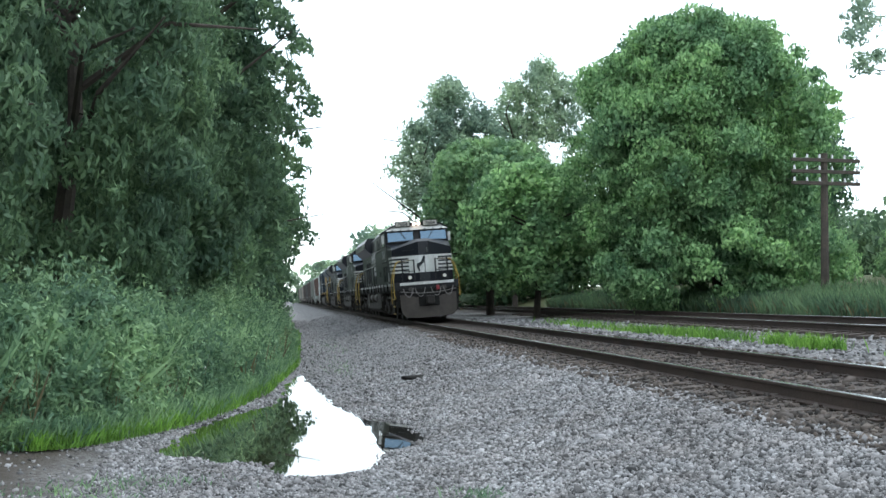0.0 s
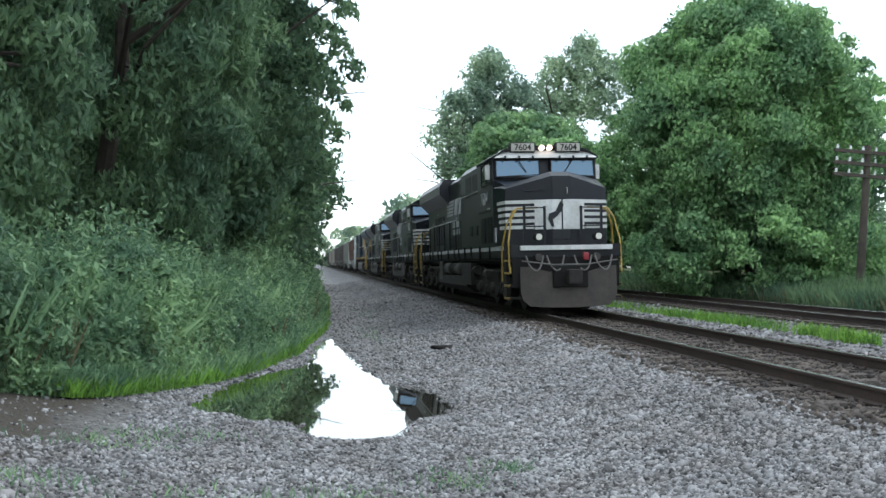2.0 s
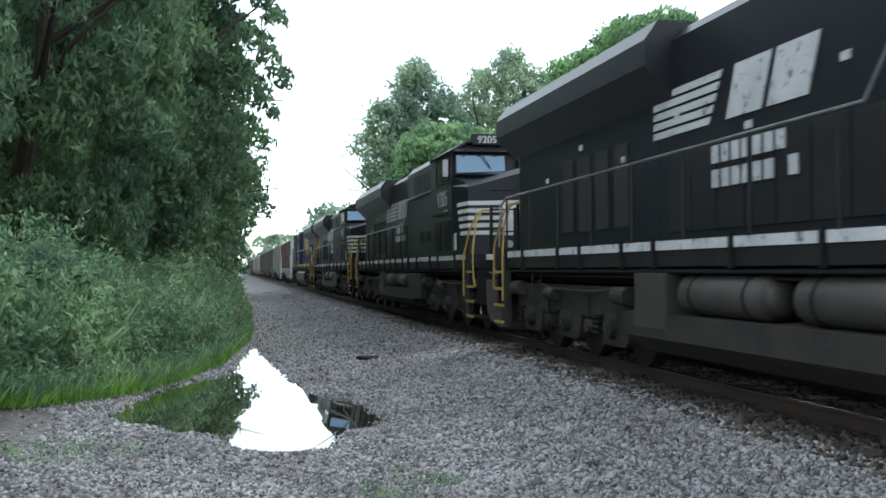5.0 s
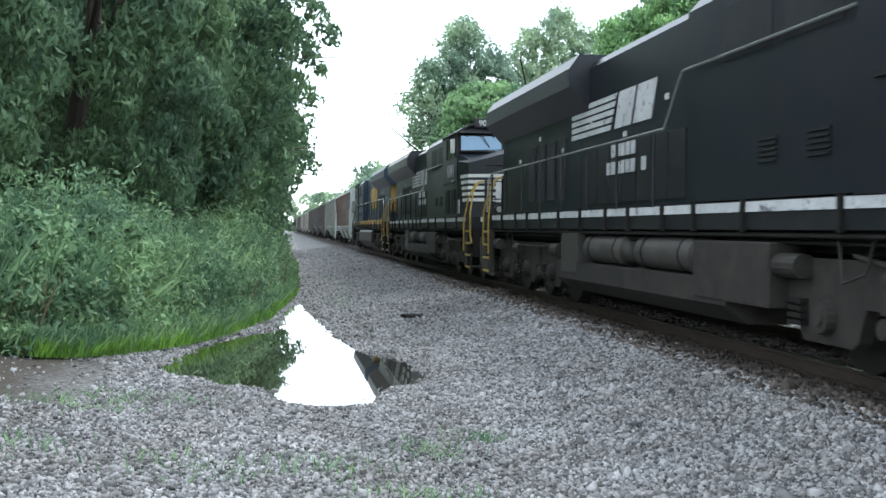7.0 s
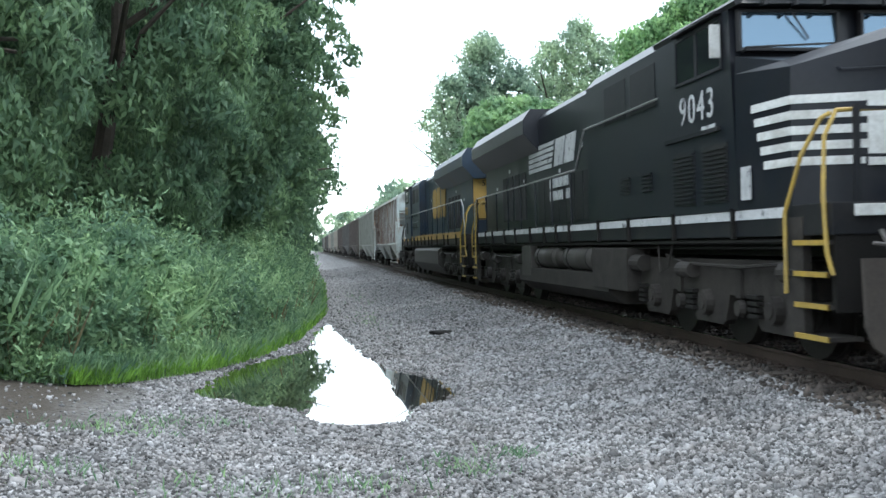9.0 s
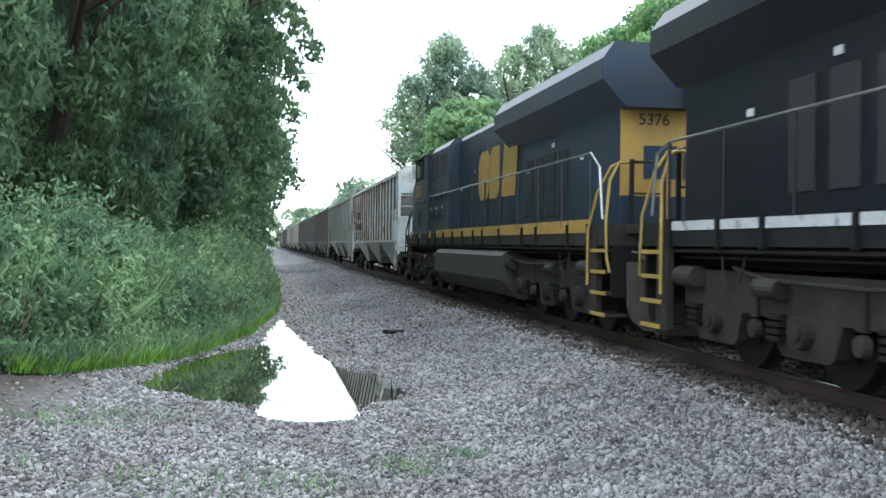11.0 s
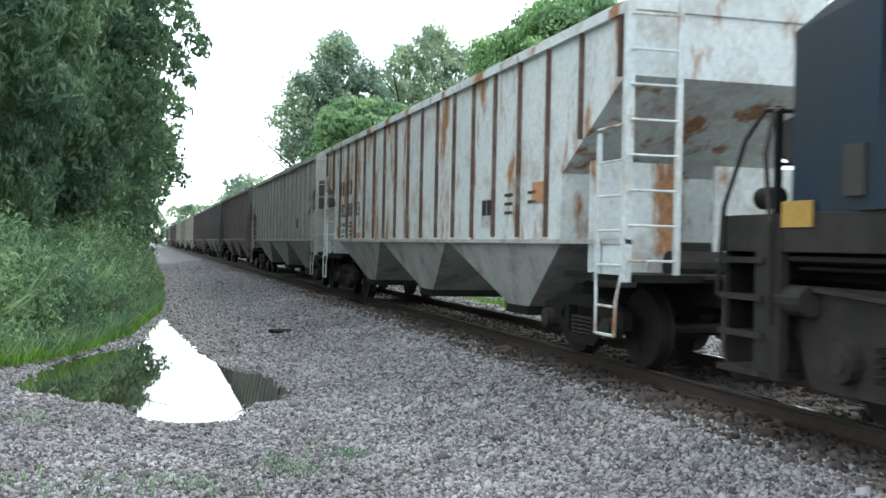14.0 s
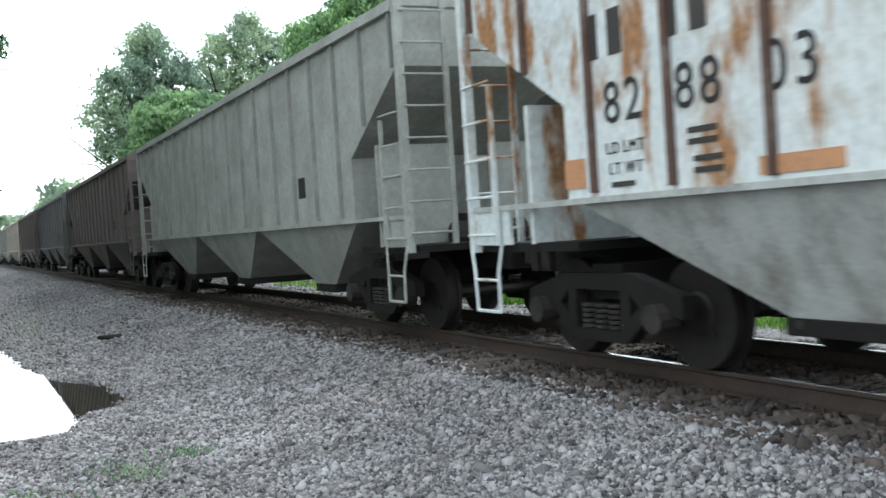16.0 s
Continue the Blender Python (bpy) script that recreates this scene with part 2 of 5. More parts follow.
M_HOPPER = [
    paint("rusting_pale_grey_paint", (0.58, 0.645, 0.65), (0.64, 0.67, 0.65), 0.6, scale=0.8, fine=14, bump=0.06, dirt=(0.30, 0.23, 0.15), dirt_amount=0.7, streak=(RUST, (0.525, 0.60)), edges=(0.5, 0.72)),
    paint("weathered_grey_paint", (0.36, 0.38, 0.35), (0.28, 0.295, 0.27), 0.65, scale=0.7, fine=14, bump=0.06, dirt=(0.12, 0.11, 0.1), dirt_amount=0.5, streak=((0.36, 0.37, 0.35), (0.6, 0.7))),
    paint("dark_brown_grime_paint", (0.12, 0.10, 0.09), (0.085, 0.075, 0.07), 0.7, scale=0.7, fine=14, bump=0.06, streak=((0.2, 0.17, 0.15), (0.58, 0.68))),
    paint("dark_grey_car_paint", (0.11, 0.112, 0.115), (0.08, 0.08, 0.083), 0.65, scale=0.7, fine=14, bump=0.06, dirt=(0.16, 0.14, 0.12), dirt_amount=0.5),
    paint("sandy_pale_paint", (0.42, 0.40, 0.36), (0.34, 0.32, 0.28), 0.65, scale=0.7, fine=14, bump=0.06, dirt=(0.2, 0.15, 0.1), dirt_amount=0.6),
]
M_LEAF_MAPLE = leaf_paint("maple_leaf", (0.095, 0.205, 0.09), (0.38, 0.58, 0.30), clump=0.45)
M_LEAF_WOOD = leaf_paint("woodland_leaf", (0.068, 0.125, 0.078), (0.18, 0.28, 0.165), clump=0.35)
# haze is mixed into this leaf colour: paler and greyer than the woodland leaf
M_LEAF_FAR = leaf_paint("haze_tinted_leaf", (0.24, 0.34, 0.25), (0.42, 0.53, 0.40), clump=0.25)
M_LEAF_BUSH = leaf_paint("bush_leaf", (0.12, 0.225, 0.115), (0.29, 0.44, 0.235), clump=0.8)
M_WEED = leaf_paint("weed_leaf", (0.085, 0.165, 0.10), (0.29, 0.43, 0.25), clump=0.9)
M_GRASS = leaf_paint("bright_grass", (0.08, 0.17, 0.03), (0.23, 0.42, 0.09), clump=1.0)
M_DRY = leaf_paint("dry_grass_stalk", (0.10, 0.085, 0.05), (0.2, 0.17, 0.1), clump=1.0)
M_CONIFER = leaf_paint("conifer_needle", (0.03, 0.065, 0.03), (0.075, 0.13, 0.055), clump=0.8)
M_BARK = paint("grey_brown_bark", (0.075, 0.06, 0.048), (0.04, 0.033, 0.028), 0.9, scale=3, bump=0.7)
M_POLE = paint("weathered_pole_timber", (0.085, 0.068, 0.055), (0.05, 0.042, 0.036), 0.9, scale=4, bump=0.5)
M_PILOT = paint("dusty_plow_steel", (0.062, 0.054, 0.048), (0.042, 0.037, 0.034), 0.7, scale=1.1, bump=0.12, dirt=(0.085, 0.072, 0.06), dirt_amount=0.6, shine=0.25)
M_DEAD = leaf_paint("dead_brown_leaf", (0.10, 0.04, 0.025), (0.22, 0.09, 0.05), clump=1.0)
M_BAY = paint("grey_underside_paint", (0.44, 0.46, 0.44), (0.35, 0.36, 0.34), 0.65, scale=0.8, bump=0.06, dirt=(0.085, 0.072, 0.056), dirt_amount=0.7, edges=(0.47, 0.7))
M_FLOWER = paint("white_flower_petal", (0.75, 0.75, 0.72), (0.65, 0.65, 0.6), 0.7, scale=10, bump=0)

# ---- building helpers ----


def link_mesh(name, bm, material, parent=None, label="", smooth=False):
    me = bpy.data.meshes.new(name)
    bm.normal_update()
    bm.to_mesh(me)
    bm.free()
    if smooth:
        for p in me.polygons:
            p.use_smooth = True
    me.materials.append(material)
    ob = new(name, me)
    if parent:
        ob.parent = parent
    if label:
        tagged(ob, label)
    return ob


def part(name, bm, material, parent, label="", smooth=False):
    return link_mesh(name, bm, material, parent, label, smooth)


def thing(name, label, category, group="", at=(0, 0, 0)):
    ob = new(name)
    ob.location = at
    return tagged(ob, label, category, group)


def boxed(bm, x0, x1, y0, y1, z0, z1, bevel=0.0):
    r = bmesh.ops.create_cube(bm, size=1.0)
    m = Matrix.Translation(((x0 + x1) / 2, (y0 + y1) / 2, (z0 + z1) / 2)) @ Matrix.Diagonal((abs(x1 - x0), abs(y1 - y0), abs(z1 - z0), 1))
    bmesh.ops.transform(bm, matrix=m, verts=r["verts"])
    if bevel:
        es = {e for v in r["verts"] for e in v.link_edges}
        bmesh.ops.bevel(bm, geom=list(es), offset=bevel, segments=2, affect="EDGES", profile=0.7)
    return bm


def box_bm(*a, **k):
    return boxed(bmesh.new(), *a, **k)


def rod(bm, p0, p1, r0, r1=None, seg=8, caps=True):
    p0, p1 = Vector(p0), Vector(p1)
    q = (p1 - p0).to_track_quat("Z", "Y").to_matrix().to_4x4()
    bmesh.ops.create_cone(bm, cap_ends=caps, segments=seg, radius1=r0, radius2=r0 if r1 is None else r1, depth=(p1 - p0).length,
                          matrix=Matrix.Translation((p0 + p1) / 2) @ q)
    return bm


def pipe(bm, pts, r, seg=6):
    """A bent tube through the points."""
    for a, b in zip(pts, pts[1:]):
        rod(bm, a, b, r, seg=seg)
    for p in pts[1:-1]:
        bmesh.ops.create_icosphere(bm, subdivisions=1, radius=r * 1.02, matrix=Matrix.Translation(p))
    return bm


def prism_x(bm, yz, x0, x1):
    """A profile in y and z, drawn out along x."""
    a = [bm.verts.new((x0, y, z)) for y, z in yz]
    b = [bm.verts.new((x1, y, z)) for y, z in yz]
    n = len(yz)
    fs = [bm.faces.new(a), bm.faces.new(b[::-1])] + [bm.faces.new((a[(i + 1) % n], a[i], b[i], b[(i + 1) % n])) for i in range(n)]
    bmesh.ops.recalc_face_normals(bm, faces=fs)
    return bm


def prism_y(bm, xz, y0, y1):
    a = [bm.verts.new((x, y0, z)) for x, z in xz]
    b = [bm.verts.new((x, y1, z)) for x, z in xz]
    n = len(xz)
    fs = [bm.faces.new(a), bm.faces.new(b[::-1])] + [bm.faces.new((a[(i + 1) % n], a[i], b[i], b[(i + 1) % n])) for i in range(n)]
    bmesh.ops.recalc_face_normals(bm, faces=fs)
    return bm


def solid(bm, faces_of_points):
    """A closed shell from faces given as lists of points, welded and turned outwards."""
    for pts in faces_of_points:
        bm.faces.new([bm.verts.new(p) for p in pts])
    bmesh.ops.remove_doubles(bm, verts=bm.verts[:], dist=0.0005)
    bmesh.ops.recalc_face_normals(bm, faces=bm.faces[:])
    return bm


def loft(bm, rings):
    """Joins closed rings of equal count, with caps."""
    vs = [[bm.verts.new(p) for p in ring] for ring in rings]
    n = len(rings[0])
    for a, b in zip(vs, vs[1:]):
        for i in range(n):
            bm.faces.new((a[i], a[(i + 1) % n], b[(i + 1) % n], b[i]))
    bm.faces.new(vs[0][::-1])
    bm.faces.new(vs[-1])
    bmesh.ops.recalc_face_normals(bm, faces=bm.faces[:])
    return bm


def band_strip(bm, plan, z0, z1, off=0.012, lean=0.0):
    """A thin raised stripe that follows a line in plan; off: how far it stands out, to the right of the line."""
    nrm = []
    for i, p in enumerate(plan):
        a, b = Vector(plan[max(i - 1, 0)]), Vector(plan[min(i + 1, len(plan) - 1)])
        d = (b - a).normalized()
        nrm.append(Vector((d.y, -d.x)))
    rings = []
    for p, n in zip(plan, nrm):
        q = Vector(p) + n * off
        rings.append([(p[0], p[1], z0), (q.x, q.y, z0), (q.x, q.y, z1), (p[0], p[1], z1)])
    return loft(bm, rings)


def lettering(text, size, x, y, z, sx, material, parent, name="lettering", bold=0.0, width=1.0):
    """Text on a side that faces sx along x; (y, z) is the middle of its foot."""
    cu = bpy.data.curves.new(name, "FONT")
    cu.body, cu.size, cu.extrude, cu.align_x, cu.offset = text, size, 0.004, "CENTER", bold
    cu.space_character = 1.18
    ob = new(name, cu)
    cu.materials.append(material)
    ob.parent = parent
    ob.matrix_local = Matrix(((0, 0, sx, x), (sx * width, 0, 0, y), (0, 1, 0, z), (0, 0, 0, 1)))
    return ob


def face_lettering(text, size, x, y, z, material, parent, name="lettering", bold=0.0):
    """Text on a face that looks along -y."""
    cu = bpy.data.curves.new(name, "FONT")
    cu.body, cu.size, cu.extrude, cu.align_x, cu.offset = text, size, 0.004, "CENTER", bold
    ob = new(name, cu)
    cu.materials.append(material)
    ob.parent = parent
    ob.matrix_local = Matrix(((1, 0, 0, x), (0, 0, -1, y), (0, 1, 0, z), (0, 0, 0, 1)))
    return ob


def quads_mesh(name, corners, material, parent=None):
    """One mesh of loose four-cornered leaves; corners: array n x 4 x 3."""
    n = len(corners)
    me = bpy.data.meshes.new(name)
    me.vertices.add(4 * n)
    me.vertices.foreach_set("co", np.ascontiguousarray(corners, dtype=np.float32).ravel())
    me.loops.add(4 * n)
    me.loops.foreach_set("vertex_index", np.arange(4 * n, dtype=np.int32))
    me.polygons.add(n)
    me.polygons.foreach_set("loop_start", np.arange(0, 4 * n, 4, dtype=np.int32))
    me.update(calc_edges=True)
    me.materials.append(material)
    ob = new(name, me)
    if parent:
        ob.parent = parent
    return ob


def unit(v):
    return v / np.maximum(np.linalg.norm(v, axis=-1, keepdims=True), 1e-9)


def leaves(rng, centres, outward, length, width, droop=0.4):
    """Pointed leaves at the centres, facing roughly outwards and hanging a little."""
    n = len(centres)
    nrm = unit(outward + rng.normal(0, 0.55, (n, 3)))
    along = unit(np.cross(nrm, rng.normal(0, 1, (n, 3))) + np.array([0, 0, -droop]))
    side = unit(np.cross(nrm, along))
    ln = length * rng.uniform(0.6, 1.4, (n, 1))
    wd = width * rng.uniform(0.6, 1.4, (n, 1))
    base = centres - along * ln * 0.5
    tip = centres + along * ln * 0.5 - nrm * ln * 0.12
    mid = centres - along * ln * 0.05 + nrm * ln * 0.08
    return np.stack([base, mid + side * wd * 0.5, tip, mid - side * wd * 0.5], 1)


def clump_points(rng, lumps, per_area, thick=0.35):
    """Points near the shells of many lumps (x, y, z, r), with ways outwards."""
    pts, outs = [], []
    for x, y, z, r in lumps:
        n = max(int(per_area * 4 * math.pi * r * r), 6)
        d = unit(rng.normal(0, 1, (n, 3)))
        d[:, 2] = np.where(d[:, 2] < -0.5, -d[:, 2], d[:, 2])
        wob = 1 + 0.18 * np.sin(d[:, :1] * 7 + x * 3) * np.cos(d[:, 2:] * 6 + y)
        rad = r * wob * (1 - thick * rng.random((n, 1)) ** 1.5)
        pts.append(np.array([x, y, z]) + d * rad * np.array([1, 1, 0.85]))
        outs.append(d)
    return np.concatenate(pts), np.concatenate(outs)

# ---- the ground, the puddle and the two tracks ----
def weed_edge(y):
    """Where the weeds end towards the lane, in x."""
    ys = np.array([10.01, 11.65, 13.51, 15.13, 18.4, 25.72, 45.62, 78.64])
    xs = np.array([-3.91, -2.33, -1.43, -0.96, -0.38, 0.22, 0.57, 0.69])
    return np.interp(y, ys, xs)


NEAR_C, FAR_C = 6.15, 13.1            # middles of the tracks, in x
RAIL_Z, FAR_RAIL_Z = 0.19, 0.02       # tops of the rails
LANE_DROP = 0.16                      # how far the lane lies below the foot of the eye's plumb line


def terrain(x, y):
    # the shoulder falls from the canted track bed to the level lane
    z = max(4.3, min(x, 34.0)) * CANT_RISE - (4.3 * CANT_RISE + LANE_DROP) * max(0.0, min(1.0, (4.3 - x) / 2.4))
    z += -0.22 * max(0.0, min(1.0, (x - 8.4) / 2.5)) * (1 - max(0.0, min(1.0, (x - 15.5) / 3.0)))
    z += 0.35 * max(0.0, min(1.0, (x - 16.5) / 6.0))
    z += 0.25 * max(0.0, min(1.0, (-1.8 - x) / 4.0))
    if abs(x) < 30 and -10 < y < 70 and not (-2.8 < x < 2.6 and 8.2 < y < 26.4):
        z += 0.03 * noise.noise((x * 0.5, y * 0.5, 0)) * (0 if 4.2 < x < 8.2 else 1)
        z += 0.012 * noise.noise((x * 2.1, y * 2.1, 3)) * (0 if 4.2 < x < 8.2 else 1)
    return z + pool_dip(x, y)


POOL = [(0.42, 24.1), (0.11, 20.72), (0.0, 18.37), (-0.27, 16.59), (-0.84, 15.34), (-1.19, 13.38), (-1.35, 11.62), (-1.0, 11.28), (-0.59, 11.05), (-0.22, 10.83),
        (0.02, 9.97), (0.52, 9.92), (0.97, 10.41), (1.18, 11.4), (1.82, 12.62), (1.76, 14.15), (1.2, 15.18), (0.88, 16.92), (0.63, 20.47)]
# the shore wanders between its corner points
SHORE = []
for i, (ax, ay) in enumerate(POOL):
    bx, by = POOL[(i + 1) % len(POOL)]
    steps = max(3, int(math.hypot(bx - ax, by - ay) / 0.12))
    for k in range(steps):
        f = k / steps
        px, py = ax + (bx - ax) * f, ay + (by - ay) * f
        w = 0.09
        SHORE.append((px + w * noise.noise((px * 3.1, py * 3.1, 1)) + 0.07 * noise.noise((px * 6, py * 5, 5)),
                      py + 2 * w * noise.noise((px * 2.7, py * 2.7, 9)) + 0.16 * noise.noise((px * 9, py * 9, 7))))
SHORE_A = np.array(SHORE)


def pool_side(x, y):
    """Signed distance to the shore, below zero inside."""
    a, b = SHORE_A, np.roll(SHORE_A, -1, 0)
    ab, ap = b - a, np.array([x, y]) - a
    t = np.clip((ab * ap).sum(1) / ((ab * ab).sum(1) + 1e-12), 0, 1)
    dist = np.sqrt(((ap - ab * t[:, None]) ** 2).sum(1)).min()
    cross = ((a[:, 1] > y) != (b[:, 1] > y)) & (x < (b[:, 0] - a[:, 0]) * (y - a[:, 1]) / (b[:, 1] - a[:, 1] + 1e-12) + a[:, 0])
    return -dist if cross.sum() % 2 else dist


def pool_dip(x, y):
    if not (-2.6 < x < 2.6 and 8.3 < y < 26.2):
        return 0.0
    d = pool_side(x, y)
    return -0.03 + 0.06 * max(-1.0, min(0.5, d / 0.35)) if d < 0.175 else 0.0


def make_ground():
    xs = sorted({*np.arange(-3.0, 5.0, 0.09).round(3), *np.arange(5.0, 17.0, 0.4).round(3), *np.arange(-14, -3, 0.5).round(3), *np.arange(17, 40, 1.5).round(3),
                 *[-900, -400, -180, -90, -50, -30, -20, 50, 70, 100, 180, 400, 900]})
    ys = sorted({*np.arange(5.0, 27.0, 0.13).round(3), *np.arange(27, 60, 1.0).round(3), *np.arange(-12, 5, 1.5).round(3), *np.arange(60, 200, 8.0).round(3),
                 *[-500, -120, -50, -25, 260, 350, 500, 800, 1400]})
    co = [(x, y, terrain(x, y)) for y in ys for x in xs]
    nx = len(xs)
    fs = [(j * nx + i, j * nx + i + 1, (j + 1) * nx + i + 1, (j + 1) * nx + i) for j in range(len(ys) - 1) for i in range(nx - 1)]
    me = bpy.data.meshes.new("ground")
    me.from_pydata(co, [], fs)
    me.materials.append(M_GROUND)
    for p in me.polygons:
        p.use_smooth = True
    tagged(new("ground", me), "grey crushed-stone gravel lane and trackside soil", "ground", kind="structure")


make_ground()


def make_puddle():
    bm = bmesh.new()
    boxy = [(-2.1, 8.7), (2.3, 8.7), (2.3, 25.4), (-2.1, 25.4)]   # the gravel rises through it at the shore
    bm.faces.new([bm.verts.new((x, y, -0.03 - LANE_DROP)) for x, y in boxy])
    ob = link_mesh("puddle", bm, M_WATER)
    tagged(ob, "still rain puddle on the gravel mirroring white sky and trees", "puddle", kind="structure")


make_puddle()


def rail_profile(w=1.0):
    return [(-0.07, -0.17), (0.07, -0.17), (0.07, -0.157), (0.012, -0.14), (0.01, -0.045), (0.036, -0.032), (0.036, -0.006), (0.03, -0.0015), (-0.03, -0.0015),
            (-0.036, -0.006), (-0.036, -0.032), (-0.01, -0.045), (-0.012, -0.14), (-0.07, -0.157)]


def make_track(name, xc, top, label, ties_near):
    track = thing(name, label, "railway track")
    tagged(track, kind="structure")
    track.matrix_world = CANT
    for s in (-1, 1):
        x = xc + s * 0.7525
        rail = part("rail", prism_y(bmesh.new(), [(x + a, top + b) for a, b in rail_profile()], -60, 420), M_RAIL, track, "rust-brown steel rail")
        part("rail_head", prism_y(bmesh.new(), [(x - 0.03, top - 0.003), (x + 0.03, top - 0.003), (x + 0.028, top + 0.001), (x - 0.028, top + 0.001)], -60, 420),
             M_RAIL_TOP, rail, "polished running surface")
    tie_me = bpy.data.meshes.new("tie")
    bm = box_bm(-1.3, 1.3, -0.115, 0.115, -0.15, 0.0, bevel=0.012)
    bm.to_mesh(tie_me)
    bm.free()
    tie_me.materials.append(M_TIE)
    plate_me = bpy.data.meshes.new("tie_plate")
    bm = bmesh.new()
    for s in (-1, 1):
        boxed(bm, s * 0.7525 - 0.18, s * 0.7525 + 0.18, -0.09, 0.09, 0.0, 0.014)
        for dx in (-0.1, 0.1):
            for dy in (-0.05, 0.05):
                boxed(bm, s * 0.7525 + dx - 0.013, s * 0.7525 + dx + 0.013, dy - 0.013, dy + 0.013, 0.012, 0.035)
    bm.to_mesh(plate_me)
    bm.free()
    plate_me.materials.append(M_RAIL)
    rng = random.Random(4)
    y = -6.0
    for k in range(ties_near):
        tie = new("tie", tie_me)
        tie.parent = track
        tie.matrix_local = pose(xc + rng.uniform(-0.05, 0.05), y, top - 0.168 + rng.uniform(-0.006, 0.004), 0, rng.uniform(-0.4, 0.4), rng.uniform(-1.2, 1.2))
        pl = new("tie_plate", plate_me)
        pl.parent = track
        pl.matrix_local = pose(xc, y, top - 0.17)
        y += 0.54
    return track


make_track("railway_track", NEAR_C, RAIL_Z, "near main-line track with rusty rails on stained timber ties", 130)
make_track("second_railway_track", FAR_C, FAR_RAIL_Z, "second track with rusty rails beyond a gravel strip", 110)


def scatter_stones(name, label, material, spots, size, seed):
    """Broken stones as one heap of loose rough blocks."""
    rng = np.random.default_rng(seed)
    n = len(spots)
    cube = np.array([(x, y, z) for x in (-1, 1) for y in (-1, 1) for z in (-1, 1)], float)
    v = cube[None] * rng.uniform(0.45, 1.0, (n, 8, 3)) + rng.normal(0, 0.12, (n, 8, 3))
    v *= (size * rng.lognormal(0, 0.32, (n, 1, 1))) * rng.uniform(0.6, 1.1, (n, 1, 3))
    q = unit(rng.normal(0, 1, (n, 4)))
    w, x, y, z = q.T
    rot = np.stack([1 - 2 * (y * y + z * z), 2 * (x * y - z * w), 2 * (x * z + y * w), 2 * (x * y + z * w), 1 - 2 * (x * x + z * z), 2 * (y * z - x * w),
                    2 * (x * z - y * w), 2 * (y * z + x * w), 1 - 2 * (x * x + y * y)], -1).reshape(n, 3, 3)
    v = np.einsum("nij,nkj->nki", rot, v) + spots[:, None]
    quad = np.array([(0, 1, 3, 2), (4, 6, 7, 5), (0, 4, 5, 1), (2, 3, 7, 6), (0, 2, 6, 4), (1, 5, 7, 3)])
    faces = (quad[None] + 8 * np.arange(n)[:, None, None]).reshape(-1)
    me = bpy.data.meshes.new(name)
    me.vertices.add(8 * n)
    me.vertices.foreach_set("co", v.astype(np.float32).ravel())
    me.loops.add(len(faces))
    me.loops.foreach_set("vertex_index", faces.astype(np.int32))
    me.polygons.add(6 * n)
    me.polygons.foreach_set("loop_start", np.arange(0, 24 * n, 4, dtype=np.int32))
    me.update(calc_edges=True)
    me.materials.append(material)
    return tagged(new(name, me), label, "gravel", kind="stuff")


def stone_spots(rng, n, x0, x1, y0, y1, power=1.0, lift=0.004):
    out = []
    while len(out) < n:
        x = rng.uniform(x0, x1)
        y = y0 + (y1 - y0) * rng.random() ** power
        if -2.0 < x < 2.2 and 8.6 < y < 25.7 and pool_side(x, y) < (0.02 if rng.random() < 0.7 else -0.1 if rng.random() < 0.9 else -0.3):
            continue
        if x < -1.75 and 9.0 < y < 11.6 and rng.random() < 0.93:
            continue
        if y > 11.0 and x < weed_edge(y) - 0.25:
            continue
        out.append((x, y, terrain(x, y) + lift))
    return np.array(out)


srng = random.Random(11)
scatter_stones("gravel", "loose grey crushed stones on the lane", M_STONE, stone_spots(srng, 62000, -3.7, 4.7, 5.4, 17.5, 1.55), 0.0145, 1)
scatter_stones("ballast", "grey ballast stones on the track shoulder", M_STONE, stone_spots(srng, 36000, 1.8, 4.8, 3.4, 24, 1.7), 0.0185, 2)
scatter_stones("far_gravel", "grey gravel farther along the lane", M_STONE, stone_spots(srng, 22000, -1.2, 5.0, 15.0, 85, 2.4), 0.019, 3)
scatter_stones("track_ballast", "brown-stained ballast between the ties, darkened for the train's shadow", M_STONE_BROWN, stone_spots(srng, 12000, 4.4, 7.9, 3.5, 32, 1.4, 0.008), 0.03, 4)
scatter_stones("strip_gravel", "grey gravel between the two tracks", M_STONE, stone_spots(srng, 7000, 7.8, 15.3, 10, 45, 1.3), 0.035, 5)

# ---- the train: shared parts ----
TRAIN_X = 6.06
HW = 1.37                      # half width of the cars' bodies


AXLE_SHIFT = NEAR_C - TRAIN_X


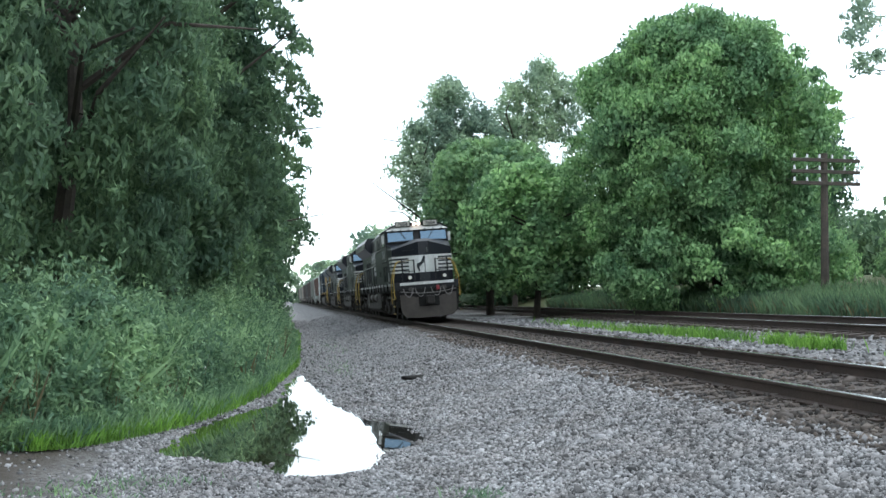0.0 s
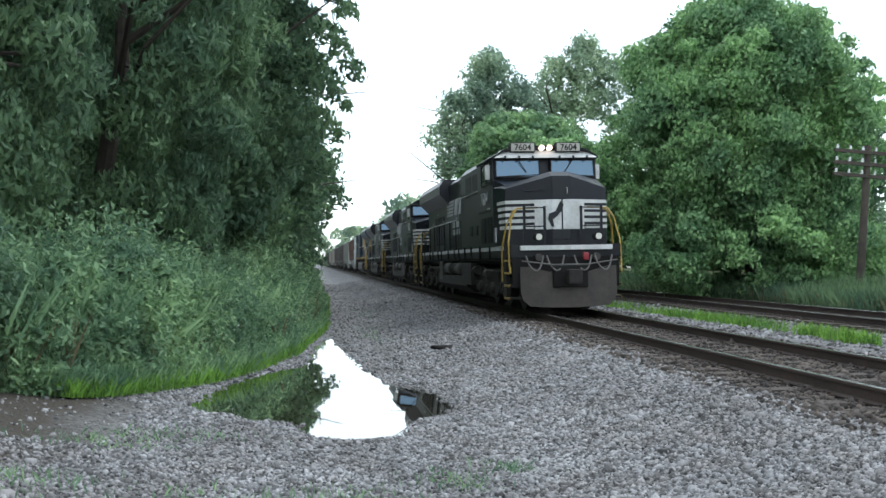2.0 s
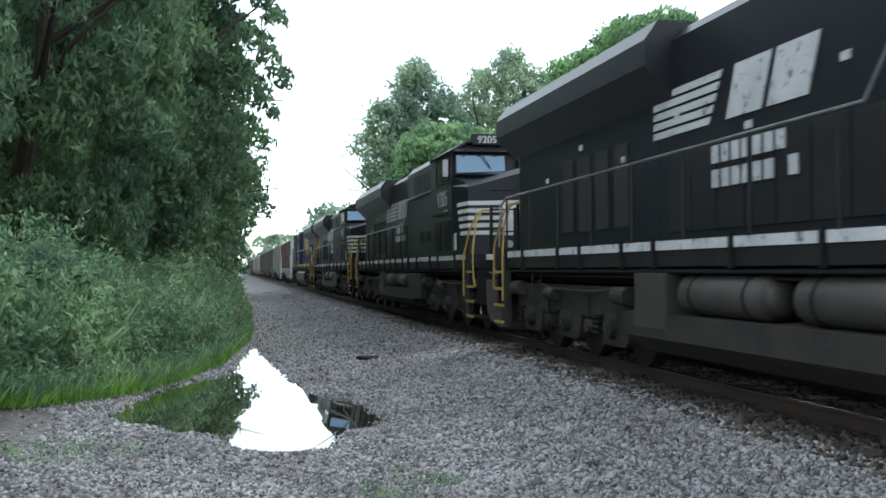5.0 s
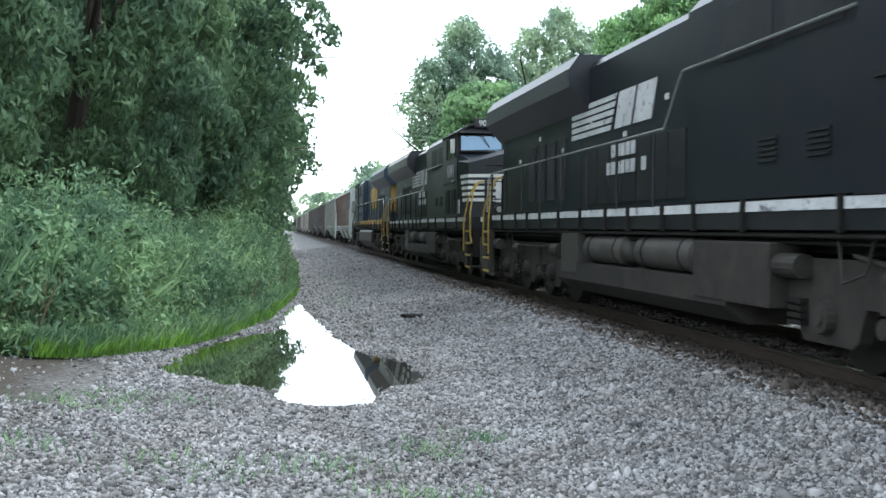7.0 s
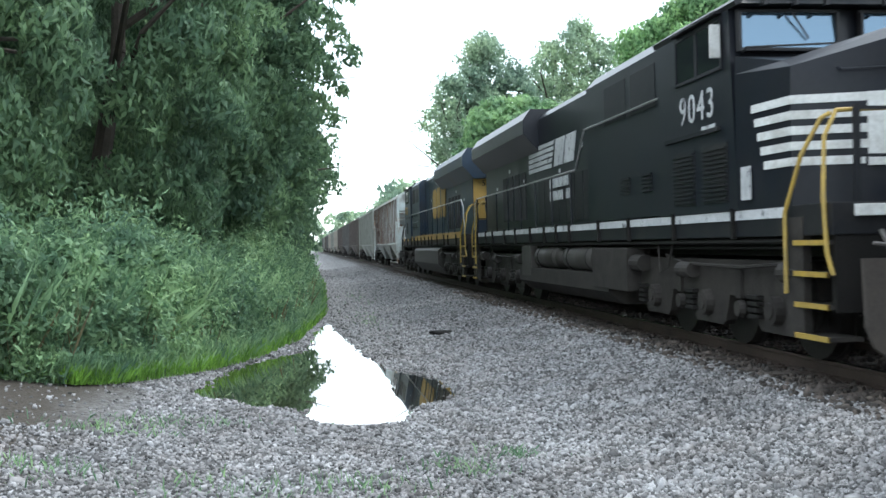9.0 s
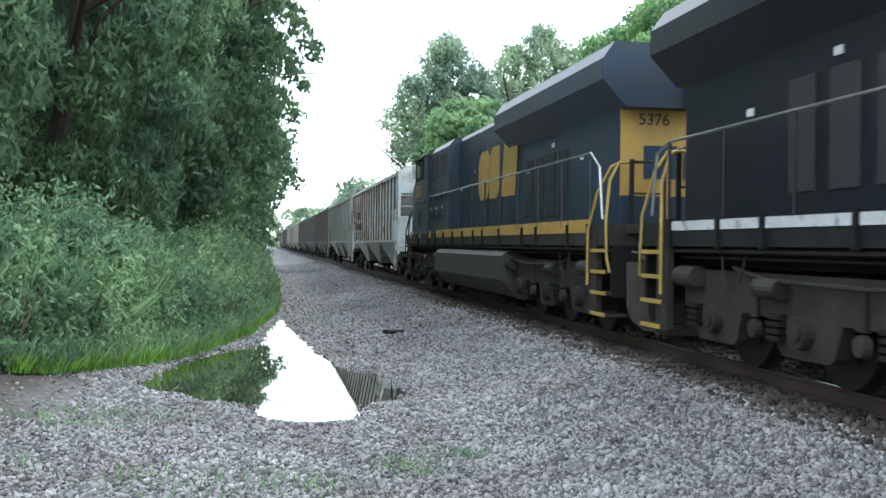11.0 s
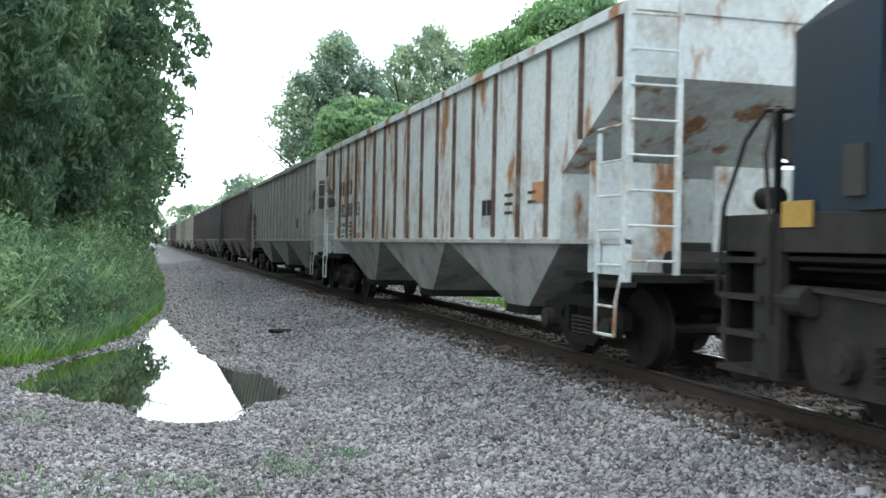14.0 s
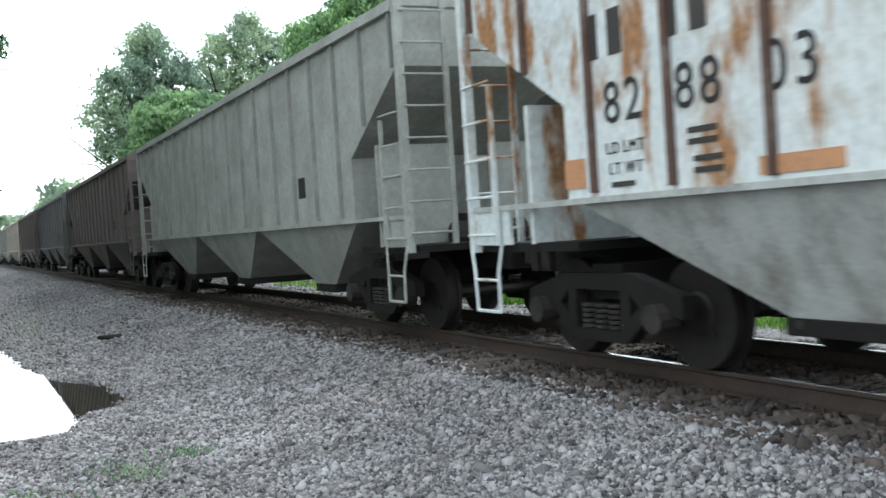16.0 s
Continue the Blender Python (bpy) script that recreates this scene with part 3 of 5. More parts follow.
def wheelset(parent, y, radius, parts):
    bm = bmesh.new()
    for s in (-1, 1):
        rod(bm, (s * 0.70, 0, 0), (s * 0.83, 0, 0), radius, seg=28)
        rod(bm, (s * 0.66, 0, 0), (s * 0.70, 0, 0), radius + 0.027, seg=28)
        rod(bm, (s * 0.83, 0, 0), (s * 0.845, 0, 0), radius * 0.42, radius * 0.36, seg=16)
        for k in range(3):
            a = k * 2.094
            c = Vector((s * 0.836, math.cos(a) * radius * 0.55, math.sin(a) * radius * 0.55))
            rod(bm, c, c + Vector((s * 0.012, 0, 0)), radius * 0.1, seg=8)
    rod(bm, (-0.7, 0, 0), (0.7, 0, 0), 0.085, seg=10)
    ob = part("wheelset", bm, M_WHEEL, parent, "worn steel wheels on an axle")
    ob.location = (AXLE_SHIFT, y, radius)
    parts.append((ob, y, radius))
    return ob


def coupler(parent, y, way, z=0.86):
    bm = boxed(bmesh.new(), -0.08, 0.08, min(y, y - way * 0.55), max(y, y - way * 0.55), z - 0.09, z + 0.09, bevel=0.02)
    boxed(bm, -0.17, 0.16, min(y - 0.13 * way, y + way * 0.16), max(y - 0.13 * way, y + way * 0.16), z - 0.17, z + 0.17, bevel=0.05)
    return part("coupler", bm, M_UNDER, parent, "rusty knuckle coupler")


def pocket_frame(bm, x0, x1, yc, half, axles, top, low):
    """The cast side frame of a truck: a beam with a pedestal at each axle and openings between."""
    prof = [(yc - half, top - 0.08), (yc - half + 0.2, top), (yc + half - 0.2, top), (yc + half, top - 0.08), (yc + half, top - 0.42)]
    for a in sorted(axles, reverse=True):
        prof += [(a + 0.62, top - 0.42), (a + 0.5, low + 0.06), (a + 0.42, low), (a - 0.42, low), (a - 0.5, low + 0.06), (a - 0.62, top - 0.42)]
    prof += [(yc - half, top - 0.42)]
    prism_x(bm, prof, x0, x1)
    return bm


def loco_truck(parent, yc, wheels):
    axles = [yc - 1.9, yc, yc + 1.9]
    for a in axles:
        wheelset(parent, a, 0.53, wheels)
    for s in (-1, 1):
        bm = pocket_frame(bmesh.new(), s * 1.02, s * 1.16, yc, 2.75, axles, 1.06, 0.28)
        fr = part("truck_frame", bm, M_UNDER, parent, "grimy cast truck side frame")
        for a in axles:
            bm = rod(bmesh.new(), (s * 1.12, a, 0.53), (s * 1.26, a, 0.53), 0.17, 0.15, seg=14)
            rod(bm, (s * 1.26, a, 0.53), (s * 1.28, a, 0.53), 0.09, seg=10)
            part("journal_box", bm, M_UNDER, fr)
            bm = bmesh.new()
            for k in range(4):
                boxed(bm, s * 1.10, s * 1.24, a + 0.36, a + 0.62, 0.42 + 0.07 * k, 0.465 + 0.07 * k)
            part("spring_pack", bm, M_UNDER_DARK, fr)
        for d0, d1, zz, rr in ((2.2, 2.7, 0.98, 0.12), (-2.7, -2.25, 0.95, 0.12), (0.3, 0.75, 0.92, 0.1)):
            part("brake_cylinder", rod(bmesh.new(), (s * 1.24, yc + d0, zz), (s * 1.24, yc + d1, zz), rr, seg=14), M_UNDER, fr, "dusty brake cylinder")
        bm = pipe(bmesh.new(), [(s * 1.22, yc - 2.5, 1.05), (s * 1.26, yc - 1.2, 0.98), (s * 1.26, yc + 0.6, 1.0), (s * 1.2, yc + 1.4, 1.1)], 0.022)
        pipe(bm, [(s * 1.25, yc + 1.0, 1.3), (s * 1.28, yc + 1.1, 0.95), (s * 1.28, yc + 1.45, 0.86), (s * 1.25, yc + 1.6, 1.3)], 0.013)
        part("brake_pipe", bm, M_UNDER, fr)
    for s in (-1, 1):
        for a in (yc - 0.95, yc + 0.95):
            bm = rod(bmesh.new(), (s * 1.15, a, 0.5), (s * 1.22, a, 0.5), 0.11, 0.09, seg=12)
            boxed(bm, min(s * 1.14, s * 1.2), max(s * 1.14, s * 1.2), a - 0.07, a + 0.07, 0.62, 1.0)
            part("brake_rigging", bm, M_UNDER, parent)
    part("bolster", box_bm(-1.0, 1.0, yc - 2.3, yc + 2.3, 0.62, 1.05), M_UNDER_DARK, parent)


def nose_plan(o=0.0):
    return [(-HW - o, 2.98), (-1.27 - o, 1.86), (-0.2, 1.46 - o), (0.25, 1.46 - o), (1.27 + o, 1.86), (HW + o, 2.98)]


def locomotive(name, label, road, scheme, at_y, flip=False, tall_rad=True):
    """A six-axle wide-nosed diesel. Local y runs from the nose's coupler to the rear, z from the rail tops."""
    ns = scheme == "black"
    body = M_BLACK if ns else M_BLUE
    low_body = M_BLACK_DULL if ns else M_BLUE_DIRTY
    stripe = M_WHITE if ns else M_YELLOW
    loco = thing(name, label, "locomotive", "diesel locomotives of the train")
    wheels = []
    L = 22.1
    sx = 1 if flip else -1            # the side towards the lane
    # frame and walkway
    part("underframe", box_bm(-HW + 0.03, HW - 0.03, 0.95, 21.5, 1.32, 1.62, bevel=0.01), M_BLACK_DULL if ns else M_UNDER, loco)
    for s in (-1, 1):
        y = 1.85
        rng = random.Random(int(at_y) + s)
        while y < 20.6:
            ln = min(rng.choice((1.0, 1.3, 1.6, 1.9)), 20.6 - y)
            if ln > 0.35:
                dash = 0.45 if (not ns and y < 6) else ln
                part("sill_stripe", box_bm(s * (HW - 0.03), s * (HW - 0.018), y, y + dash - 0.07, 1.505 if ns else 1.51, 1.61 if ns else 1.71), M_LETTER if ns else stripe, loco)
            y += ln
            part("sill_post", box_bm(s * (HW - 0.04), s * (HW + 0.02), y - 0.06, y - 0.01, 1.3, 1.64), M_UNDER_DARK, loco)
    # front and rear pilots with their steps
    for e, (yf, way) in enumerate(((0.95, 1), (21.5, -1))):
        Y = lambda d: yf + way * d
        rings = []
        for x in (-1.16, -1.1, -0.95, -0.5, 0.0, 0.5, 0.95, 1.1, 1.16):
            bul = 0.22 * (1 - (x / 1.16) ** 2)
            lowz = 0.14 + (0.34 if abs(x) > 1.15 else 0.16 if abs(x) > 1.05 else 0.03 if abs(x) > 0.9 else 0)
            topz = 1.1 if abs(x) > 0.6 else 0.98
            rings.append([(x, Y(-0.26 - bul), lowz), (x, Y(-0.24 - bul * 0.75), (lowz + topz) / 2), (x, Y(-0.22 - bul * 0.4), topz), (x, Y(-0.16 - bul * 0.4), topz), (x, Y(-0.2 - bul), lowz)])
        part("pilot_plow", loft(bmesh.new(), rings), M_PILOT, loco, "dusty grey-brown steel plow plate")
        part("end_sill", box_bm(-1.12, 1.12, min(Y(-0.1), Y(0.05)), max(Y(-0.1), Y(0.05)), 1.49, 1.60, bevel=0.01), stripe if e == 0 else M_UNDER, loco,
             "white-painted end sill" if ns else "grimy end sill")
        part("end_plate", box_bm(-1.3, 1.3, min(Y(0.02), Y(0.1)), max(Y(0.02), Y(0.1)), 0.6, 1.44), M_UNDER_DARK, loco)
        coupler(loco, yf - way * 0.78, -way)
        for side in (-1, 1):
            for k in range(2):
                x0 = side * (0.42 + 0.5 * k)
                bm = pipe(bmesh.new(), [(x0 + side * (0.12 - 0.42 * f), Y(-0.3 - 0.16 * math.sin(math.pi * f)), 1.36 - 0.36 * math.sin(math.pi * f) ** 0.7) for f in np.linspace(0, 1, 10)], 0.021)
                part("air_hose", bm, M_HOSE, loco, "drooping grey rubber air hose")
        part("cut_lever", pipe(bmesh.new(), [(-1.15, Y(-0.36), 1.24), (-0.4, Y(-0.42), 1.14), (0.4, Y(-0.42), 1.14), (1.15, Y(-0.36), 1.24)], 0.016), M_HOSE, loco)
        part("coupler_pocket", box_bm(-0.42, 0.42, min(Y(-0.32), Y(-0.44)), max(Y(-0.32), Y(-0.44)), 0.6, 1.12, bevel=0.03), M_UNDER_DARK, loco)
        for side in (-1, 1):
            part("lamp_bracket", rod(bmesh.new(), (side * 0.7, Y(-0.22), 1.32), (side * 0.7, Y(-0.1), 1.32), 0.09, seg=12), M_TANK, loco)
        for side in (-1, 1):
            xo, xi = side * HW, side * 1.02
            a, b = sorted((Y(0.05), Y(0.75)))
            well = part("step_well", box_bm(side * (HW - 0.1), side * (HW - 0.02), Y(0.55) if way > 0 else Y(0.9), Y(0.9) if way > 0 else Y(0.55), 0.32, 1.5), M_UNDER, loco)
            for k in range(4):
                st = part("step", box_bm(min(xo, xi), max(xo, xi), a + 0.06 * (k if way < 0 else 0), b - 0.06 * (k if way > 0 else 0), 0.33 + 0.3 * k, 0.37 + 0.3 * k), M_UNDER, well)
                part("step_edge", box_bm(side * HW - 0.012, side * HW + 0.012, a, b - 0.05, 0.326 + 0.3 * k, 0.376 + 0.3 * k), M_YELLOW_RAIL if ns or e else M_UNDER, st, "yellow step edge" if ns or e else "grimy step edge")
            hr = pipe(bmesh.new(), [(side * (HW + 0.03), Y(0.82), 0.75), (side * (HW + 0.03), Y(0.82), 1.55), (side * (HW - 0.05), Y(0.62), 2.1), (side * (HW - 0.2), Y(0.5), 2.45),
                                    (side * (HW - 0.3), Y(0.5), 2.5)], 0.022)
            part("handrail", hr, M_YELLOW_RAIL if ns or e else M_UNDER, loco, "bright yellow bent grab rail" if ns or e else "grimy bent grab rail")
            hr = pipe(bmesh.new(), [(side * (HW - 0.02), Y(-0.02), 0.95), (side * (HW + 0.0), Y(0.05), 1.15), (side * HW, Y(0.1), 1.7), (side * (HW - 0.1), Y(0.25), 2.25), (side * (HW - 0.25), Y(0.3), 2.5),
                                    (side * 0.6, Y(0.3), 2.52)], 0.022)
            part("handrail", hr, M_YELLOW_RAIL if ns or e else M_UNDER, loco, "bright yellow bent grab rail" if ns or e else "grimy bent grab rail")
            gate = bmesh.new()
            for px in (0.45, 0.95):
                boxed(gate, side * px - 0.03, side * px + 0.03, Y(0.24) - 0.02, Y(0.24) + 0.02, 1.6, 2.55)
            for zz in (2.05, 2.5):
                boxed(gate, min(side * 0.45, side * 0.95), max(side * 0.45, side * 0.95), Y(0.24) - 0.014, Y(0.24) + 0.014, zz, zz + 0.03)
            part("gate_post", gate, M_BLACK_DULL, loco)
    # nose
    rings = [[(x, y, 1.62) for x, y in nose_plan()], [(x, y, 3.30 if i in (2, 3) else 3.02 if i in (1, 4) else 3.12) for i, (x, y) in enumerate(nose_plan())],
             [(-HW + 0.02, 2.99, 3.32), (-1.23, 2.1, 3.12), (-0.2, 1.72, 3.42), (0.25, 1.72, 3.42), (1.23, 2.1, 3.12), (HW - 0.02, 2.99, 3.32)]]
    part("nose", loft(bmesh.new(), rings), body, loco)
    door = part("nose_door", box_bm(-0.19, 0.24, 1.438, 1.47, 1.75, 3.26, bevel=0.008), body, loco)
    part("door_handle", pipe(bmesh.new(), [(0.17, 1.44, 2.85), (0.17, 1.4, 2.87), (0.17, 1.4, 3.0), (0.17, 1.44, 3.02)], 0.012), M_CHROME, door)
    bm = pipe(bmesh.new(), [(-0.85, 1.7, 2.98), (-0.85, 1.62, 2.95), (-0.4, 1.46, 2.95), (-0.4, 1.55, 2.98)], 0.012)
    part("grab_iron", bm, body, loco)
    if ns:
        for k in range(5):
            z = 2.02 + k * 0.155
            back = 2.38 + 0.06 * k
            edge = -1.27 - 0.1 * (back - 1.86) / 1.12
            inner = 0.62 - 0.06 * k if k < 4 else 0.3       # the bands reach farther in towards the top
            y_in = 1.46 + 0.4 * (inner - 0.2) / 1.07
            part("nose_stripe", band_strip(bmesh.new(), [(edge, back), (-1.27, 1.86), (-inner, y_in)], z, z + 0.085), M_WHITE, loco, "white band round the nose")
            part("nose_stripe", band_strip(bmesh.new(), [(inner + 0.05, y_in), (1.27, 1.86), (-edge, back)], z, z + 0.085), M_WHITE, loco, "white band round the nose")
        part("nose_emblem", band_strip(bmesh.new(), [(-0.6, 1.6), (-0.2, 1.46), (0.25, 1.46), (0.62, 1.59)], 2.0, 2.725, off=0.03), M_WHITE, loco, "white emblem panel with a dark curved figure")
        part("door_gap", box_bm(0.03, 0.06, 1.41, 1.44, 1.95, 2.74), M_DARK, loco)
        fig = bmesh.new()
        prism = [(0.0, 2.68), (0.08, 2.6), (0.02, 2.44), (-0.08, 2.32), (-0.2, 2.24), (-0.16, 2.06), (-0.22, 2.06), (-0.3, 2.26), (-0.28, 2.38), (-0.12, 2.44)]
        prism_y(fig, prism, 1.4, 1.445)
        part("emblem_figure", fig, M_BLACK, loco)
    # cab
    cab_prof = [(-HW, 1.62), (-HW, 3.92), (-1.05, 4.12), (-0.6, 4.2), (0.6, 4.2), (1.05, 4.12), (HW, 3.92), (HW, 1.62)]
    bm = bmesh.new()
    front = [(x, 2.94 if z < 3.3 else 3.06 + (z - 3.3) * 0.12, z) for x, z in cab_prof]
    loft(bm, [front, [(x, 5.5, z) for x, z in cab_prof]])
    cab = part("cab", bm, body, loco)
    part("cab_roof", loft(bmesh.new(), [[(x * 1.015, 2.9, z) for x, z in cab_prof[1:7]] + [(x, 2.9, z - 0.05) for x, z in cab_prof[6:0:-1]],
                                        [(x * 1.015, 5.6, z + 0.015) for x, z in cab_prof[1:7]] + [(x, 5.6, z - 0.05) for x, z in cab_prof[6:0:-1]]]), low_body, loco)
    for s in (-1, 1):
        face = [(s * 0.16, 2.98, 3.42), (s * 1.28, 2.98, 3.42), (s * 1.28, 3.03, 3.82), (s * 0.16, 3.03, 3.82)]
        bm = loft(bmesh.new(), [face, [(x, y + 0.09, z) for x, y, z in face]])
        ws = part("windshield", bm, M_GLASS, loco, "pale blue reflecting windshield")
        rim = bmesh.new()
        for z0 in (3.385, 3.82):
            boxed(rim, min(s * 0.13, s * 1.31), max(s * 0.13, s * 1.31), 2.965 + (0.05 if z0 > 3.5 else 0), 3.06, z0, z0 + 0.035)
        for x0 in (0.13, 1.28):
            boxed(rim, min(s * x0, s * (x0 + 0.03)), max(s * x0, s * (x0 + 0.03)), 2.96, 3.06, 3.42, 3.82)
        part("window_seal", rim, M_DARK, ws, "black rubber window seal")
        part("wiper", pipe(bmesh.new(), [(s * 0.72, 2.96, 3.86), (s * 0.66, 2.95, 3.75), (s * 0.5, 2.96, 3.52)], 0.012), M_DARK, ws)
        part("window_rail", pipe(bmesh.new(), [(s * 1.28, 2.96, 3.36), (s * 1.28, 2.86, 3.4), (s * 0.2, 2.8, 3.44), (s * 0.2, 2.96, 3.44)], 0.012), M_DARK, ws)
        for y0, y1 in ((3.35, 4.05), (4.12, 4.75)):
            w = part("side_window", box_bm(s * (HW - 0.02), s * (HW + 0.008), y0, y1, 3.28, 3.8, bevel=0.004), M_GLASS_DARK, loco, "dark cab side window")
            fr = bmesh.new()
            for a in (y0 - 0.04, y1):
                boxed(fr, s * (HW - 0.01), s * (HW + 0.02), a, a + 0.04, 3.24, 3.84)
            for z in (3.24, 3.8):
                boxed(fr, s * (HW - 0.01), s * (HW + 0.019), y0, y1, z, z + 0.04)
            part("window_frame", fr, M_UNDER_DARK if not ns else low_body, w)
        part("mirror", box_bm(s * (HW + 0.03), s * (HW + 0.15), 3.28, 3.32, 3.36, 3.74, bevel=0.01), M_WHITE, loco, "pale side mirror")
        part("cab_visor", box_bm(s * (HW - 0.01), s * (HW + 0.08), 3.3, 4.8, 3.87, 3.9), low_body, loco)
        part("cab_ledge", box_bm(s * (HW - 0.01), s * (HW + 0.03), 3.4, 5.2, 2.55, 2.6), low_body, loco)
        part("placard", box_bm(s * (HW - 0.01), s * (HW + 0.012), 2.62, 2.84, 1.72, 2.08), M_TANK if not ns else M_LETTER, loco, "pale placard")
        for y0 in (3.2, 4.2):
            gr = bmesh.new()
            boxed(gr, s * (HW - 0.01), s * (HW + 0.01), y0, y0 + 0.72, 1.72, 2.4)
            for k in range(12):
                boxed(gr, s * HW, s * (HW + 0.03), y0 + 0.03, y0 + 0.69, 1.75 + k * 0.053, 1.775 + k * 0.053)
            if ns:
                part("louvre", gr, M_BLACK_DULL, loco)
            else:
                gr.free()
        if not ns:
            part("vent_grille", box_bm(s * (HW - 0.01), s * (HW + 0.015), 3.9, 4.25, 1.85, 2.35), M_DARK, loco)
            for y0 in (5.7, 6.6, 7.5):
                xl = s * 1.3
                part("hood_latch", box_bm(min(xl, xl + s * 0.02), max(xl, xl + s * 0.02), y0 + 0.1, y0 + 0.17, 2.3, 2.36), M_LETTER, loco)
                part("hood_ledge", box_bm(min(xl, xl + s * 0.025), max(xl, xl + s * 0.025), y0 - 0.1, y0 + 0.35, 2.08, 2.105), M_UNDER, loco)
                part("hood_hinge", box_bm(min(xl, xl + s * 0.025), max(xl, xl + s * 0.025), y0 + 0.1, y0 + 0.15, 2.55, 2.66), M_UNDER_DARK, loco)
    lettering(road, 0.5, sx * (HW + 0.006), 4.42 if at_y < 20 else 4.12 if ns else 3.68, 2.74, sx, M_LETTER if ns else M_YELLOW, loco, "road_number")
    if ns:
        part("model_mark", box_bm(min(sx * HW, sx * (HW + 0.01)), max(sx * HW, sx * (HW + 0.01)), 3.55, 3.95, 2.6, 2.65), M_LETTER, loco)
    # the pale brow over the windshields, with number boards and headlights standing on it
    lead = ns and at_y < 20
    brow = part("brow", loft(bmesh.new(), [[(-1.34, 2.84, 3.88), (1.34, 2.84, 3.88), (1.34, 3.2, 3.89), (-1.34, 3.2, 3.89)],
                                           [(-1.15, 3.02, 4.07), (1.15, 3.02, 4.07), (1.15, 3.2, 4.1), (-1.15, 3.2, 4.1)]]), M_WHITE if lead else low_body, loco)
    for s in (-1, 1):
        for k in range(3):
            part("visor_bracket", box_bm(s * (0.35 + 0.36 * k) - 0.02, s * (0.35 + 0.36 * k) + 0.02, 2.8, 2.9, 3.86, 3.93), M_DARK, brow)
        fr = part("board_frame", box_bm(min(s * 0.27, s * 0.93), max(s * 0.27, s * 0.93), 2.9, 3.12, 4.03, 4.28, bevel=0.02), M_DARK, brow, "black number board frame")
        bd = part("number_board", box_bm(min(s * 0.3, s * 0.9), max(s * 0.3, s * 0.9), 2.888, 2.91, 4.055, 4.255, bevel=0.004), M_BOARD if lead else M_DARK, brow)
        face_lettering(road, 0.22, s * 0.6, 2.882, 4.08, M_DARK if lead else M_LETTER, loco, "board_number", bold=0.004)
        part("headlight", rod(bmesh.new(), (s * 0.1, 2.86, 4.14), (s * 0.1, 2.99, 4.14), 0.07, seg=16), M_LAMP if lead else M_LENS, brow,
             "lit round headlight" if lead else "unlit round headlight")
        dl = part("ditch_light", rod(bmesh.new(), (s * 0.72, 0.62, 1.8), (s * 0.72, 0.86, 1.8), 0.1, seg=16), M_UNDER_DARK, loco)
        part("lens", rod(bmesh.new(), (s * 0.72, 0.606, 1.8), (s * 0.72, 0.62, 1.8), 0.075, seg=16), M_DITCH if at_y < 20 else M_LENS, dl)
    part("marker", box_bm(0.34, 0.48, 0.62, 0.72, 1.24, 1.42, bevel=0.04), M_RED, loco, "red glad-hand bracket") if ns else None
    # hood behind the cab
    hood_prof = [(-1.02, 1.62), (-1.02, 3.98), (-0.9, 4.12), (0.9, 4.12), (1.02, 3.98), (1.02, 1.62)]
    part("engine_hood", loft(bmesh.new(), [[(x, 5.5, z) for x, z in hood_prof], [(x, 14.6, z) for x, z in hood_prof]]), body, loco)
    part("rear_hood", box_bm(-1.02, 1.02, 14.6, 20.9, 1.62, 3.5, bevel=0.03), body if ns else M_BLUE, loco)
    # the flared radiator with its overhanging wings
    rad = [(-1.02, 3.3), (-HW, 3.68), (-HW, 3.98), (-1.2, 4.22), (1.2, 4.22), (HW, 3.98), (HW, 3.68), (1.02, 3.3)]
    part("radiator_housing", loft(bmesh.new(), [[(x, 14.2, z) for x, z in rad], [(x, 21.2, z) for x, z in rad]]), body, loco, "flared overhanging radiator roof")
    blower = [(-1.3, 1.64), (-1.3, 3.9), (-1.14, 4.08), (1.14, 4.08), (1.3, 3.9), (1.3, 1.64)]
    part("blower_box", loft(bmesh.new(), [[(x, 5.5, z) for x, z in blower], [(x, 9.3 if ns else 8.6, z) for x, z in blower]]), body, loco)
    part("exhaust_stack", boxed(rod(bmesh.new(), (0, 12.2, 4.1), (0, 12.2, 4.32), 0.32, seg=16), -0.5, 0.5, 11.4, 13.0, 4.1, 4.16), M_BLACK_DULL, loco)
    for s in (-1, 1):
        x0, x1 = s * 1.015, s * 1.035
        for k in range(8):                          # engine-room doors
            y0 = 9.37 + k * 0.62
            part("hood_door", box_bm(min(x0, x1), max(x0, x1), y0, y0 + 0.59, 1.72, 2.62 if ns else 3.6, bevel=0.006), low_body if ns else body, loco)
        for k in range(4):
            y0 = 15.6 + k * 0.75
            part("radiator_screen", box_bm(min(x0, x1), max(x0, x1), y0, y0 + 0.5, 1.85, 2.95, bevel=0.006), M_DARK, loco)
        for y0, z0 in ((6.0, 2.0), (7.0, 2.0)):
            g = bmesh.new()
            for k in range(5):
                boxed(g, min(s * 1.295, s * 1.325), max(s * 1.295, s * 1.325), y0, y0 + 0.4, z0 + 0.055 * k, z0 + 0.03 + 0.055 * k)
            part("louvre", g, low_body, loco)
        for k in range(2):
            part("hatch", box_bm(min(s * 1.295, s * 1.306), max(s * 1.295, s * 1.306), 5.8 + k * 1.35, 6.9 + k * 1.35, 3.15, 3.75, bevel=0.006), M_DARK if k == 0 and not ns else low_body, loco)
        # walkway rail on its posts
        xr = s * (HW - 0.03)
